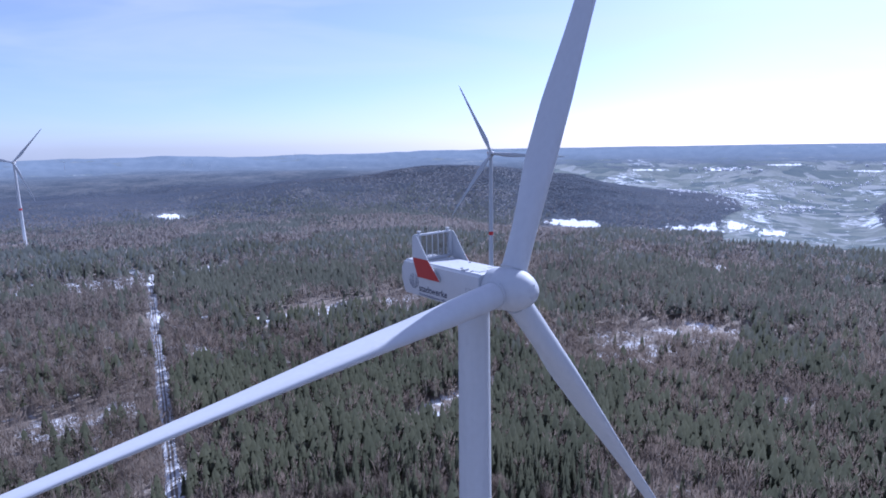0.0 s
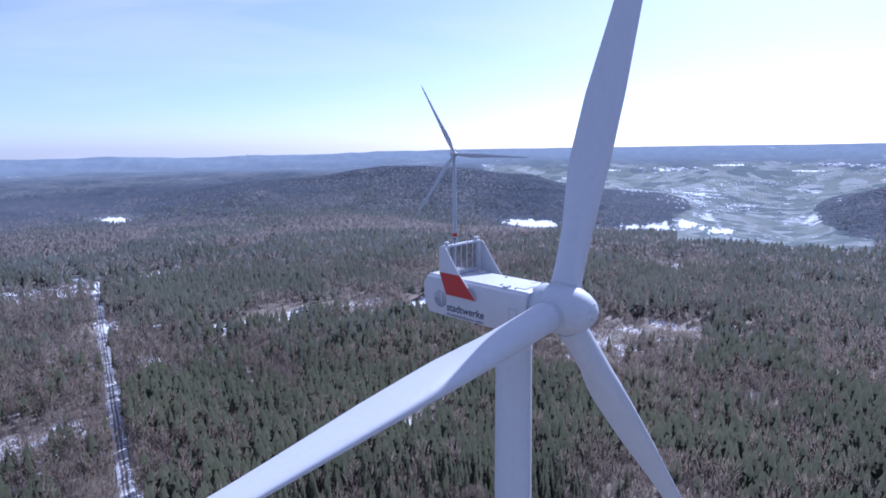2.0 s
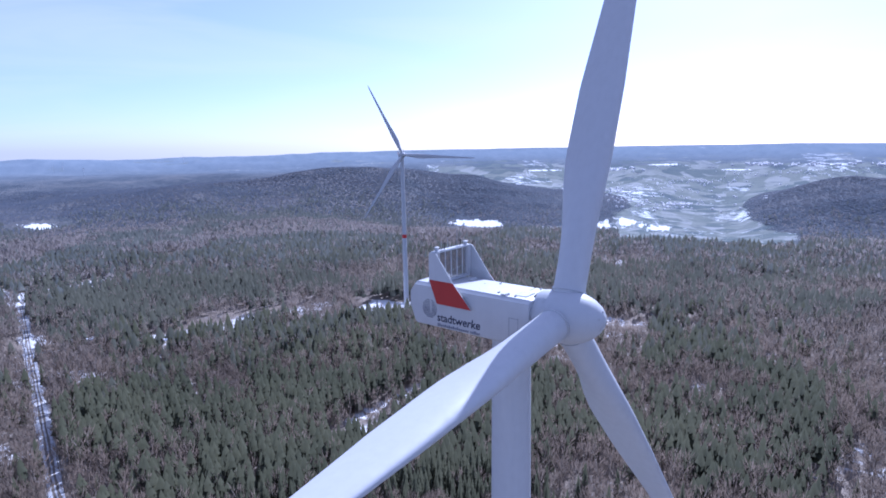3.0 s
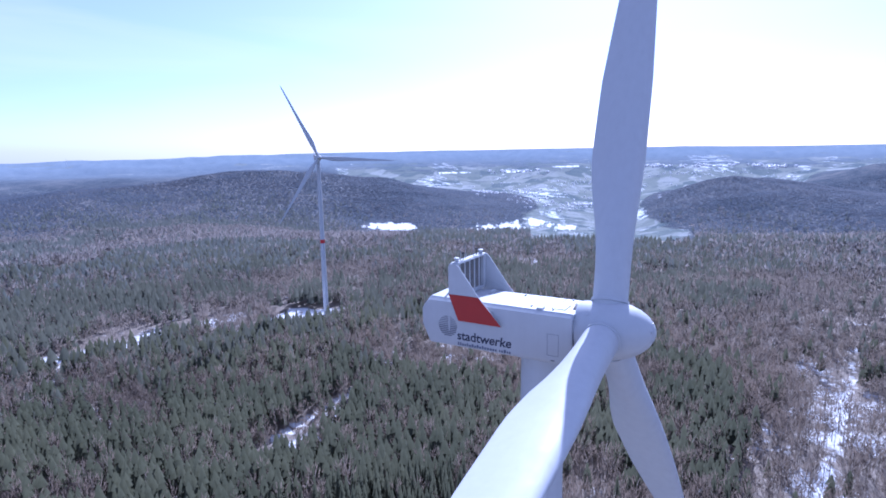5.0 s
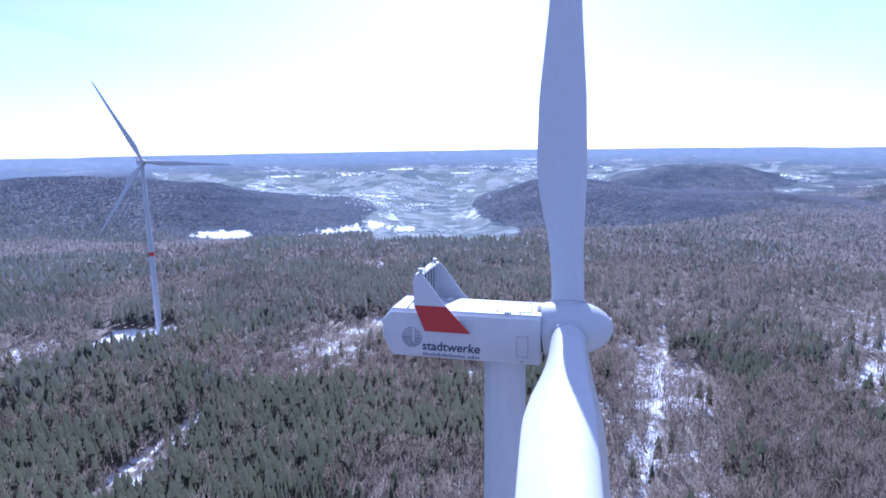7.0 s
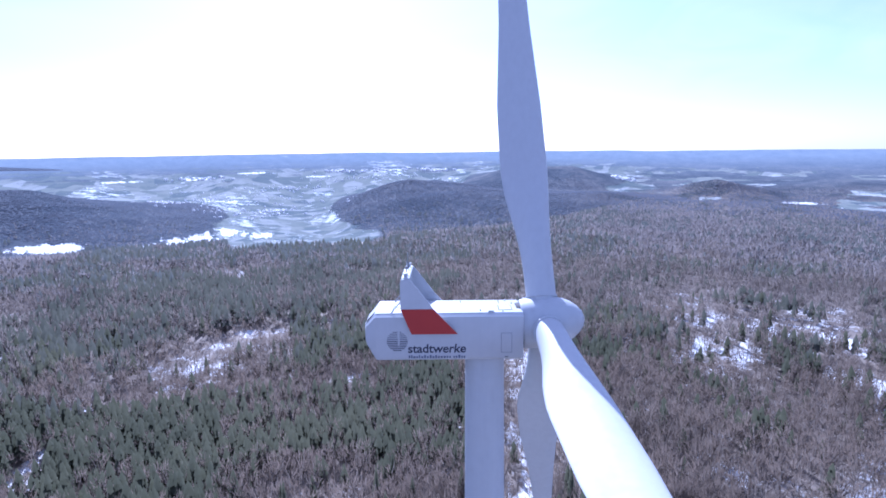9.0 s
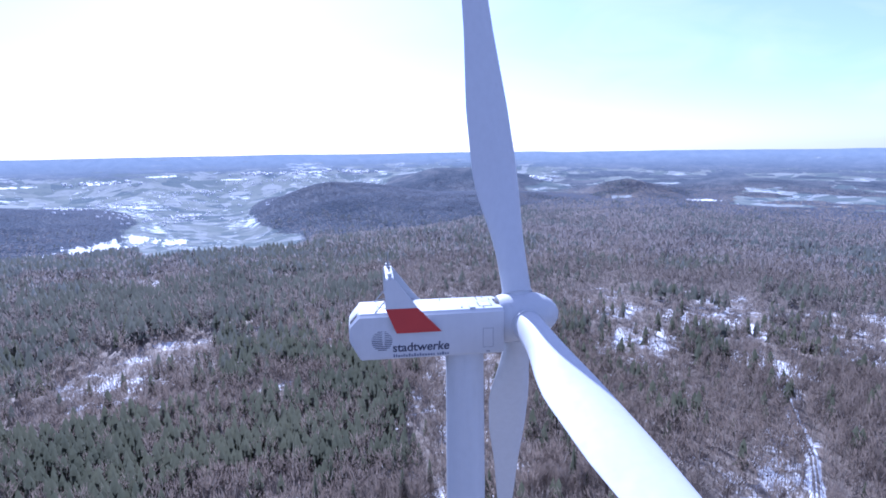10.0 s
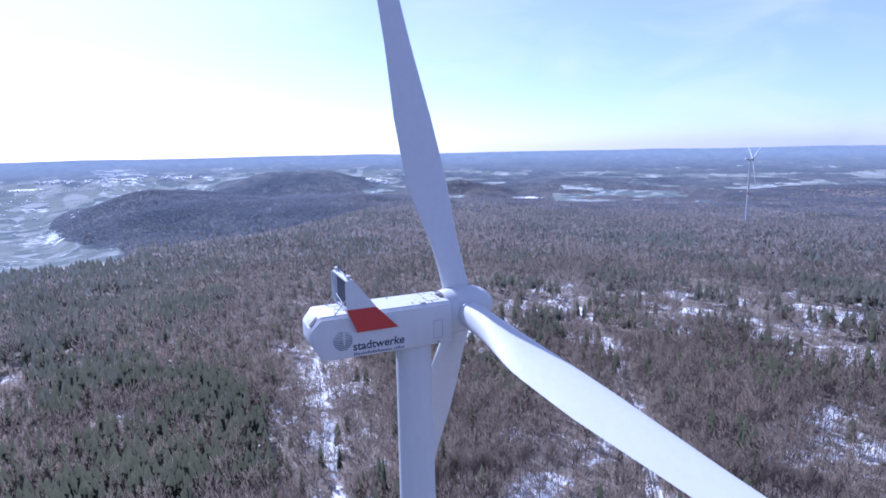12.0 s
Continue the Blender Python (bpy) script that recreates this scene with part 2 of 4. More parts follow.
def height(x, y):
    r, b = polar(x, y)
    bumps = value_noise(x, y, 420, 3) - 0.5
    flat = 3 + (14 * step(r, 60, 300) + 12 * step(r, 520, 1100)) * bumps + np.interp(b, [-45, 0, 60, 90, 110], [-4, 0, 0, -16, -18]) * step(r, 300, 1300)
    flat = flat + np.interp(r, [3000, 4000, 4950], [0, 34, 106]) + 10 * bumps * step(r, 1000, 2500)
    flat = flat + spurs(r, b) * (1 - step(b, 20, 40)) * 0.85 * (0.75 + 0.5 * value_noise(x, y, 300, 71, 3))
    mid = np.interp(r, [0, 1000, 1250, 1500, 2200, 3000, 3800, 4500, 4950], [5, -10, -58, -62, -56, -22, 40, 95, 124])
    east = np.interp(r, [0, 1500, 1900, 2500, 3300, 4300, 4950], [-18, -18, -52, -46, -5, 78, 116])
    low = mid + (east - mid) * step(b, 58, 70)
    folds = value_noise(x, y, 300, 71, 3) - 0.5
    hill = spurs(r, b) * (1 + 0.55 * folds)
    low = low + hill + 8 * bumps * step(r, 1500, 2500) * (1 - step(r, 4000, 4900))
    edge = plateau_edge(b)
    z = flat + (low - flat) * step(r, edge, edge + 230) * step(b, -6, 12)
    far = value_noise(b * 40, r * 0.3, 160, 9) - 0.5
    return z + far * 15 * step(r, 3700, 4700) - np.interp(r, [700, 1500, 2500, 4900], [0, 8, 12, 18])


# open places in the woods: x, y, half-length, half-width, turn in degrees, share of trees left
CLEARINGS = ((24, 534, 36, 38, 0, 0), (176.4, 434.8, 70, 34, 12, 0.46), (327.3, 696.4, 26, 14, 60, 0.25), (413.4, 554.5, 34, 14, 50, 0.25), (195.7, 316.7, 32, 20, 50, 0.58),
             (9.5, 328.7, 46, 13, 43, 0.4), (114.3, 400.9, 11, 7, 0, 0.12), (133.7, 388.5, 13, 7, -20, 0.12), (148.3, 400.1, 7, 5, 0, 0.15), (-87, 306.2, 14, 6, 20, 0.2),
             (-200, 290, 44, 24, 40, 0.42), (491.1, 106.3, 60, 34, 70, 0.36))
GLADES = ((458.2, -76, 105, 34, -140, 0.36), (463, 7.1, 50, 20, 100, 0.36), (412.7, 62.3, 40, 20, 60, 0.36), (225, 195, 90, 36, 35, 0.62), (226.4, 58.2, 45, 30, 20, 0.6),
          (508.4, -140, 60, 24, -60, 0.25), (-690, 1430, 75, 80, 0, 0.05), (-662, 890, 55, 50, 0, 0), (-243, 504, 36, 14, -15, 0.1), (5, 57.8, 30, 24, 0, 0),
          (1309.9, -192.1, 75, 30, -8, 0.12), (288.8, 228.4, 60, 30, 35, 0.4))
# rides and tracks: x0, y0, x1, y1, half-width, share of trees left
RIDES = ((-60, 118, -327.5, 622.7, 3.3, 0), (-482, 607, -379, 630, 36, 0.14), (-379, 630, -304, 692, 36, 0.14), (-318, 725, -290, 780, 9, 0.3),
         (-158, 482, -105, 520, 24, 0.3), (-105, 520, -48, 565, 25, 0.42), (110, 123, 165, 157, 4, 0.15),
         (165, 157, 355, 281, 3.4, 0.25), (150, 20, 279.7, 29.2, 3.2, 0.05), (279.7, 29.2, 409.9, 58.4, 3.2, 0.1), (41.6, 371.1, -12.1, 321.9, 2.6, 0.1),
         (31, 320.7, -26.7, 283.9, 4, 0.2), (-327.5, 622.7, -416.9, 739.6, 5, 0.1))


def thin_wood(x, y):
    """Thinned patches in the eastern broadleaf wood, where snow lies between the stems, 0 to 1."""
    r, b = polar(x, y)
    return step(value_noise(x, y, 75, 91, 3), 0.53, 0.66) * step(b, 44, 56) * (1 - step(r, 520, 700))


def openness(x, y):
    """How open the wood is, 0 to 1, and the share of trees that is left."""
    o, left = np.zeros_like(x), np.ones_like(x)
    wob = 0.75 + 0.5 * value_noise(x, y, 18, 21, 2)
    for cx, cy, a, b, turn, share in (*CLEARINGS, *GLADES):
        c, s = math.cos(radians(turn)), math.sin(radians(turn))
        u, v = ((x - cx) * c + (y - cy) * s) / a, (-(x - cx) * s + (y - cy) * c) / b
        k = 1 - step(np.hypot(u, v) * wob, 0.8, 1.15)
        o, left = np.maximum(o, k), np.minimum(left, 1 - k * (1 - share))
    for x0, y0, x1, y1, w, share in RIDES:
        dx, dy = x1 - x0, y1 - y0
        t = np.clip(((x - x0) * dx + (y - y0) * dy) / (dx * dx + dy * dy), 0, 1)
        d = np.hypot(x - x0 - t * dx, y - y0 - t * dy)
        k = 1 - step(d * (0.5 + 0.5 * wob), w * 0.75, w * 1.2)
        o, left = np.maximum(o, k), np.minimum(left, 1 - k * (1 - share))
    return o, left


def woods_mask(x, y):
    r, b = polar(x, y)
    edge = plateau_edge(b)
    m = 1 - step(r, edge - 10, edge + 40)
    m = np.maximum(m, step(spurs(r, b), 1, 26))
    m = np.maximum(m, step(b, 39, 42) * (1 - step(b, 66, 72)) * (1 - step(r, 1950, 2300)))
    m = np.maximum(m, step(b, 48, 51) * (1 - step(b, 61, 65)) * (1 - step(r, 2900, 3200)))
    m = np.maximum(m, step(b, 58, 61) * (1 - step(b, 69, 73)) * (1 - step(r, 2450, 2700)))
    m = np.maximum(m, (1 - step(b, 22, 29)) * (1 - step(r, 1850, 2100)))
    m = np.maximum(m, (1 - step(b, 7, 9)) * (1 - step(r, 3600, 4200)))
    m = np.maximum(m, 0.95 * step(value_noise(x, y, 500, 31), 0.66, 0.72) * step(r, 1900, 2300))
    m = np.maximum(m, 0.9 * step(value_noise(b * 40, r * 2.0, 160, 37), 0.42, 0.5) * step(b, 60, 72) * step(r, 1700, 1900))
    m = np.maximum(m, step(r, 2700, 4300) * (0.30 + 0.9 * value_noise(b * 45, r * 1.2, 150, 5)))
    return m


# bare slopes at the edge of the valley: bearings and distances
SLOPES = ((10.0, 15.0, 1430, 1545), (18.2, 21.8, 1410, 1500), (20.6, 24.0, 1440, 1570), (22.8, 25.8, 1470, 1620), (25.3, 28.2, 1520, 1700), (27.4, 30.6, 1500, 1640))


def snow_fields(x, y):
    r, b = polar(x, y)
    k = np.zeros_like(x)
    for b0, b1, r0, r1 in (*SLOPES,
                           (18.0, 20.6, 3320, 3420), (23.4, 27.2, 3340, 3450), (28.6, 31.2, 3550, 3640), (34.2, 36.8, 3320, 3400), (36.8, 39.2, 3560, 3650),
                           (41.8, 43.6, 3580, 3650), (46.2, 48.0, 3540, 3620), (63.6, 65.6, 3010, 3090), (77.6, 80.8, 2320, 2400), (24.6, 27.6, 2440, 2490), (-26.6, -24.0, 1510, 1610)):
        e = ((2 * b - b0 - b1) / (b1 - b0)) ** 2 + ((2 * r - r0 - r1) / (r1 - r0)) ** 2
        k = np.maximum(k, np.clip(0.74 - 0.42 * e, 0, 1))
    return np.where(k > 0.02, np.clip(k + 0.9 * (value_noise(x, y, 70, 81, 3) - 0.5), 0, 1), 0)


def grid_mesh(name, x, y, z, attributes, mats, mat_index):
    """A ring-wise closed grid (rings, spokes) of quads."""
    nr, ns = x.shape
    me = bpy.data.meshes.new(name)
    co = np.stack([x, y, z], -1).reshape(-1, 3)
    i = np.arange(nr - 1)[:, None] * ns
    j = np.arange(ns)[None, :]
    jn = (j + 1) % ns
    quads = np.stack([i + j, i + ns + j, i + ns + jn, i + jn], -1).reshape(-1, 4)
    me.vertices.add(len(co)), me.loops.add(quads.size), me.polygons.add(len(quads))
    me.vertices.foreach_set("co", co.ravel().astype(np.float32))
    me.loops.foreach_set("vertex_index", quads[:, ::-1].ravel().astype(np.int32))
    me.polygons.foreach_set("loop_start", np.arange(0, quads.size, 4, dtype=np.int32))
    me.polygons.foreach_set("material_index", np.repeat(mat_index[:-1], ns).astype(np.int32))
    me.polygons.foreach_set("use_smooth", np.ones(len(quads), dtype=bool))
    for key, val in attributes.items():
        me.attributes.new(key, "FLOAT", "POINT").data.foreach_set("value", val.ravel().astype(np.float32))
    for m in mats:
        me.materials.append(m)
    me.update(calc_edges=True)
    return new(name, me)


def build_ground():
    fine, coarse = np.arange(-50, 120, 0.33), np.arange(120, 310, 3.0)
    b = np.radians(np.concatenate([fine, coarse]))
    r = np.concatenate([np.linspace(0.5, 120, 9), np.geomspace(130, 4940, 210)])
    R, B = np.meshgrid(r, b, indexing="ij")
    x, y = R * np.sin(B), R * np.cos(B)
    o, left = openness(x, y)
    spur_snow = snow_fields(x, y)
    near = R < 1240
    thaw = -0.05 - 0.05 * step(R, 480, 620) + 0.13 * thin_wood(x, y)
    snow = np.where(near, thaw * (1 - o) + o * np.interp(left, [0.0, 0.12, 0.25, 0.45, 0.62], [0.37, 0.30, 0.14, 0.03, 0.0]), spur_snow)
    # the mask for the painted haze grows from 3000 to 4600 m
    g = grid_mesh("ground", x, y, height(x, y), {"open_snow": snow, "woods": woods_mask(x, y), "plot_across": np.degrees(B) / 0.8, "plot_along": 24000 / np.maximum(R, 300) + 0.4 * np.sin(np.degrees(B) * 0.5), "haze_share": step(R, 3000, 4600), "beech": np.maximum(step(np.degrees(B), 56, 70), 0.3 * (1 - step(np.degrees(B), 2, 14))) * (1 - step(R, np.where(np.degrees(B) > 30, 2300, 1700), np.where(np.degrees(B) > 30, 3000, 2700))), "snowy": 1 - 0.6 * step(np.degrees(B), 58, 74)}, (M_GROUND, M_DISTANCE), (r >= 1240).astype(int))
    tagged(g, "wooded upland with snow patches, fields and far hills tinted haze blue", "ground", kind="structure")


build_ground()


def track_material():
    """Packed snow with two bare wheel ruts."""
    n = Nodes("snowy_forest_track")
    c = n.coord()
    sep = n.t.nodes.new("ShaderNodeSeparateXYZ")
    n.put(sep.inputs[0], c)
    wob = n.math("MULTIPLY", n.math("SUBTRACT", n.noise(n.scaled(c, (0, 0.05, 0)), 1.0, 3), 0.5), 1.2)
    rut = n.math("ABSOLUTE", n.math("SUBTRACT", n.math("ABSOLUTE", n.math("ADD", sep.outputs[0], wob)), 0.85))
    k = n.math("ADD", rut, n.math("MULTIPLY", n.math("SUBTRACT", n.noise(c, 0.35, 5, 0.7), 0.5), 1.3))
    gravel = n.ramp(n.noise(c, 2.0, 5), [(0.3, (0.13, 0.11, 0.09)), (0.7, (0.26, 0.23, 0.20))])
    snow = n.ramp(n.noise(c, 0.2, 5), [(0.3, (0.50, 0.52, 0.56)), (0.7, (0.76, 0.78, 0.81))])
    bare = n.ramp(n.noise(c, 0.06, 4, 0.6), [(0.45, 0.0), (0.62, 0.35)])
    n.set(Base_Color=n.mix(n.ramp(n.math("SUBTRACT", k, bare), [(0.28, 0.0), (0.5, 1.0)]), gravel, snow), Roughness=0.8)
    n.bump(n.noise(c, 1.2, 4), 0.4, 0.15)
    return n.m


M_TRACK = track_material()


def forest_track(x0, y0, x1, y1, half, label):
    """A straight forest track laid on the ground."""
    length = math.hypot(x1 - x0, y1 - y0)
    turn = math.atan2(y1 - y0, x1 - x0) - math.pi / 2
    m = Matrix.Translation((x0, y0, 0)) @ Matrix.Rotation(turn, 4, "Z")
    bm = bmesh.new()
    n = int(length / 4)
    rows_ = []
    for i in range(n + 1):
        row = []
        for u in (-1.15, -1.0, -0.4, 0.0, 0.4, 1.0, 1.15):
            p = m @ Vector((u * half, length * i / n, 0))
            lift = 0.45 if abs(u) <= 1.0 else -0.6
            row.append(bm.verts.new((u * half, length * i / n, float(height(np.array([p.x]), np.array([p.y]))[0]) + lift)))
        rows_.append(row)
    for a, b in zip(rows_, rows_[1:]):
        for k in range(6):
            bm.faces.new((a[k], a[k + 1], b[k + 1], b[k]))
    me = bpy.data.meshes.new("forest_track")
    bmesh.ops.recalc_face_normals(bm, faces=bm.faces)
    bm.to_mesh(me)
    bm.free()
    me.materials.append(M_TRACK)
    ob = new("road", me)
    ob.matrix_world = m
    tagged(ob, label, "road", kind="structure")


forest_track(-60, 118, -327.5, 622.7, 2.8, "snow-covered forest track with wheel ruts")
forest_track(150, 20, 279.7, 29.2, 1.9, "snow-covered forest lane with wheel ruts")
forest_track(279.7, 29.2, 409.9, 58.4, 1.9, "snow-covered forest lane with wheel ruts")


# ---------------------------------------------------------------- parts and meshes
def part(name, bm, material, parent, label="", smooth=False):
    """Links a bmesh as one mesh object under a thing or a part."""
    me = bpy.data.meshes.new(name)
    bmesh.ops.recalc_face_normals(bm, faces=bm.faces)
    bm.to_mesh(me)
    bm.free()
    me.materials.append(material)
    if smooth:
        me.polygons.foreach_set("use_smooth", np.ones(len(me.polygons), dtype=bool))
        me.set_sharp_from_angle(angle=radians(38))
    ob = new(name, me)
    ob.parent = parent
    if label:
        ob["label"] = label
    return ob


def loft(rings, cap=True):
    """A bmesh skin over rings of points, all of one length."""
    bm = bmesh.new()
    vs = [[bm.verts.new(p) for p in ring] for ring in rings]
    n = len(rings[0])
    for a, b in zip(vs, vs[1:]):
        for k in range(n):
            bm.faces.new((a[k], a[(k + 1) % n], b[(k + 1) % n], b[k]))
    if cap:
        bm.faces.new(vs[0][::-1])
        bm.faces.new(vs[-1])
    return bm


def turned(profile, n=40, axis="z"):
    """A bmesh turned about an axis from (radius, height) pairs."""
    rings = []
    for rad, h in profile:
        ring = []
        for k in range(n):
            a = 2 * math.pi * k / n
            c, s = rad * math.cos(a), rad * math.sin(a)
            ring.append((c, s, h) if axis == "z" else (c, h, -s))
        rings.append(ring)
    return loft(rings)


def slab(outline, thick, bevel=0.0):
    """An upright plate: outline of (y, z), thick along x."""
    bm = bmesh.new()
    f = bm.faces.new([bm.verts.new((-thick / 2, y, z)) for y, z in outline])
    ext = bmesh.ops.extrude_face_region(bm, geom=[f])
    bmesh.ops.translate(bm, verts=[v for v in ext["geom"] if isinstance(v, bmesh.types.BMVert)], vec=(thick, 0, 0))
    if bevel:
        bmesh.ops.bevel(bm, geom=bm.edges[:], offset=bevel, segments=2, affect="EDGES")
    return bm


def box(sx, sy, sz, at=(0, 0, 0), bevel=0.0, turn=None):
    bm = bmesh.new()
    bmesh.ops.create_cube(bm, size=1, matrix=Matrix.Diagonal((sx, sy, sz, 1)))
    if bevel:
        bmesh.ops.bevel(bm, geom=bm.edges[:], offset=bevel, segments=2, affect="EDGES")
    if turn:
        bmesh.ops.transform(bm, matrix=turn, verts=bm.verts)
    bmesh.ops.translate(bm, verts=bm.verts, vec=at)
    return bm


def rod(a, b, rad, n=8):
    a, b = Vector(a), Vector(b)
    bm = bmesh.new()
    bmesh.ops.create_cone(bm, cap_ends=True, segments=n, radius1=rad, radius2=rad, depth=(b - a).length,
                          matrix=Matrix.Translation((a + b) / 2) @ (b - a).to_track_quat("Z", "Y").to_matrix().to_4x4())
    return bm


# ---------------------------------------------------------------- wind turbines
def blade_mesh(feathered, root=1.25, length=64.0, rings=34, n=28):
    """Span along z, upwind along y. Feathered: leading edge into the wind."""
    out = []
    for k in range(rings):
        s = (k / (rings - 1)) ** 1.15
        z = 1.4 + (length - 1.4) * s
        chord = np.interp(z, [1.4, 4, 6.5, 9.5, 13, 19, 27, 40, 50, 58, 62, 63.6, 64], [2.4, 2.55, 3.05, 3.7, 4.0, 3.85, 2.85, 1.98, 1.5, 1.1, 0.8, 0.45, 0.12])
        blend = float(step(np.array(z), 1.5, 13.0))
        tc = np.interp(z, [1.4, 4.5, 9, 13, 20, 45, 64], [1.0, 0.82, 0.48, 0.34, 0.24, 0.18, 0.15])
        twist = radians(np.interp(z, [1.4, 10, 20, 35, 64], [5.5, -1.7, 2.2, 5.6, -3.5]))
        bend = (0.9 if feathered else 2.6) * (z / length) ** 2
        ring = []
        for i in range(n):
            a = 2 * math.pi * i / n
            u = 0.5 * (1 - math.cos(a))
            t = 5 * tc * (0.2969 * math.sqrt(u) - 0.126 * u - 0.3516 * u * u + 0.2843 * u ** 3 - 0.1015 * u ** 4)
            sign = 1 if a <= math.pi else -1
            along_foil, off_foil = (0.368 - u) * chord, sign * t * chord * (1.08 if sign > 0 else 0.92)
            along_round, off_round = 0.5 * math.cos(a) * 2.4, 0.5 * math.sin(a) * 2.4
            al = along_round * (1 - blend) + along_foil * blend
            of = off_round * (1 - blend) + off_foil * blend
            c, si = math.cos(twist), math.sin(twist)
            px, py = of * c - al * si, of * si + al * c
            if not feathered:
                px, py = py, -px
            ring.append((px, py + bend, z))
        out.append(ring)
    return loft(out)


def tower_profile(top, height_):
    return [(top + 0.75, -3.0), (top + 0.74, 0.0), (top + 0.55, height_ * 0.3), (top + 0.25, height_ * 0.7), (top, height_)]


def body_ring(y, half, lo, hi, chamfer, low_r):
    """Cross-section of the nacelle: flat roof with chamfered shoulders, rounded lower edges."""
    pts = [(-half, lo + low_r), (-half, hi - chamfer), (-half + 0.10, hi - chamfer * 0.72), (-half + chamfer * 1.25, hi - 0.06), (-half + chamfer * 1.5, hi),
           (half - chamfer * 1.5, hi), (half - chamfer * 1.25, hi - 0.06), (half - 0.10, hi - chamfer * 0.72), (half, hi - chamfer), (half, lo + low_r),
           (half - low_r * 0.3, lo + low_r * 0.3), (half - low_r, lo), (-half + low_r, lo), (-half + low_r * 0.3, lo + low_r * 0.3)]
    return [(x, y, z) for x, z in pts]


def build_turbine(label, base, bearing, hub, roll, feathered, detail, size=1.055):
    """A wind turbine; its nacelle points along +y of its own, turned to the bearing. hub: hub height before scaling by size."""
    root = new("wind_turbine")
    root.matrix_world = pose(*base, 0, 0, -bearing) @ Matrix.Diagonal((size, size, size, 1))
    tagged(root, label, "wind turbine", "wind turbines of the park")
    seg = 72 if detail else 20
    low = hub - 2.3
    prof = tower_profile(1.56, low)
    tower = part("tower", turned(prof, seg), M_TOWER, root, "tapered white steel tower", True)
    if detail:
        for frac in (0.32, 0.55, 0.78, 0.985):
            h = low * frac
            rr = np.interp(h, [p[1] for p in prof], [p[0] for p in prof])
            part("tower_flange", turned([(rr - 0.02, h - 0.05), (rr + 0.012, h - 0.05), (rr + 0.012, h + 0.05), (rr - 0.02, h + 0.05)], seg), M_TOWER, tower, "", True)
    hb = hub - 71
    rb = np.interp(hb, [p[1] for p in prof], [p[0] for p in prof]) + 0.015
    part("warning_band", turned([(rb - 0.1, hb - 1.6), (rb + 0.01, hb - 1.6), (rb, hb + 1.6), (rb - 0.1, hb + 1.6)], seg), M_BAND, tower, "red aviation warning band", True)
    # nacelle
    lo, hi = hub - 2.38, hub + 1.35
    rings = [body_ring(-9.3, 1.45, lo + 1.45, hi - 0.95, 0.12, 0.15), body_ring(-9.15, 1.95, lo + 1.3, hi - 0.85, 0.14, 0.2), body_ring(-8.5, 2.12, lo + 0.12, hi - 0.04, 0.24, 0.3),
             body_ring(-8.35, 2.15, lo, hi, 0.24, 0.35), body_ring(2.68, 2.15, lo, hi, 0.24, 0.35), body_ring(2.85, 2.08, lo + 0.08, hi - 0.06, 0.24, 0.35)]
    nacelle = part("nacelle", loft(rings), M_WHITE, root, "white glass-fibre nacelle housing", True)
    part("yaw_collar", turned([(1.5, low - 0.05), (1.72, low + 0.02), (1.78, low + 0.25), (1.6, low + 0.3)], seg), M_WHITE, nacelle, "", True)
    # rotor
    tilt = Matrix.Translation((0, 4.68, hub)) @ pose(0, 0, 0, 4.85, 0, 0)
    spin = [(1.5, -1.80), (1.90, -1.79), (1.97, -1.55), (2.0, -0.6), (2.0, 0.4), (1.93, 1.0), (1.75, 1.65), (1.45, 2.25), (1.05, 2.75), (0.6, 3.08), (0.25, 3.22), (0.05, 3.25)]
    bm = turned(spin, seg, "y")
    bmesh.ops.transform(bm, matrix=tilt, verts=bm.verts)
    hubp = part("hub", bm, M_WHITE, root, "rounded white spinner over the hub", True)
    bm = turned([(1.5, -2.1), (1.72, -2.1), (1.72, -1.45), (1.5, -1.45)], seg, "y")
    bmesh.ops.transform(bm, matrix=tilt, verts=bm.verts)
    part("shaft_seal", bm, M_DARK, hubp, "dark gap behind the spinner", True)
    if detail:
        for ang in (20, 95, 200, 310):
            a = radians(ang)
            bm = turned([(0.02, -0.02), (0.07, -0.02), (0.07, 0.03), (0.02, 0.035)], 12, "y")
            bmesh.ops.transform(bm, matrix=tilt @ Matrix.Translation((0.62 * math.cos(a), 3.07, 0.62 * math.sin(a))), verts=bm.verts)
            part("hub_bolt", bm, M_STEEL, hubp)
        for ang in (48, 168, 288):
            a = radians(ang)
            bm = box(0.34, 0.05, 0.24, (0, 0, 0), 0.015)
            bmesh.ops.transform(bm, matrix=tilt @ pose(0, 0, 0, 0, -ang + 90, 0) @ Matrix.Translation((0, -0.9, 2.0)) @ pose(0, 0, 0, 90, 0, 0), verts=bm.verts)
            part("hub_hatch", bm, M_WHITE, hubp)
    for k in range(3):
        m = tilt @ Matrix.Rotation(radians(roll + 120 * k), 4, "Y") @ Matrix.Rotation(radians(-2.2), 4, "X")
        bm = blade_mesh(feathered, rings=46 if detail else 22, n=32 if detail else 12)
        bmesh.ops.transform(bm, matrix=m, verts=bm.verts)
        blade = part("blade", bm, M_WHITE, root, "long white rotor blade", True)
        if detail:
            bm = turned([(1.20, 1.90), (1.29, 1.92), (1.29, 2.08), (1.20, 2.1)], 48)
            bmesh.ops.transform(bm, matrix=m, verts=bm.verts)
            part("root_collar", bm, M_WHITE, blade, "", True)
    return root, nacelle, hubp, lo, hi


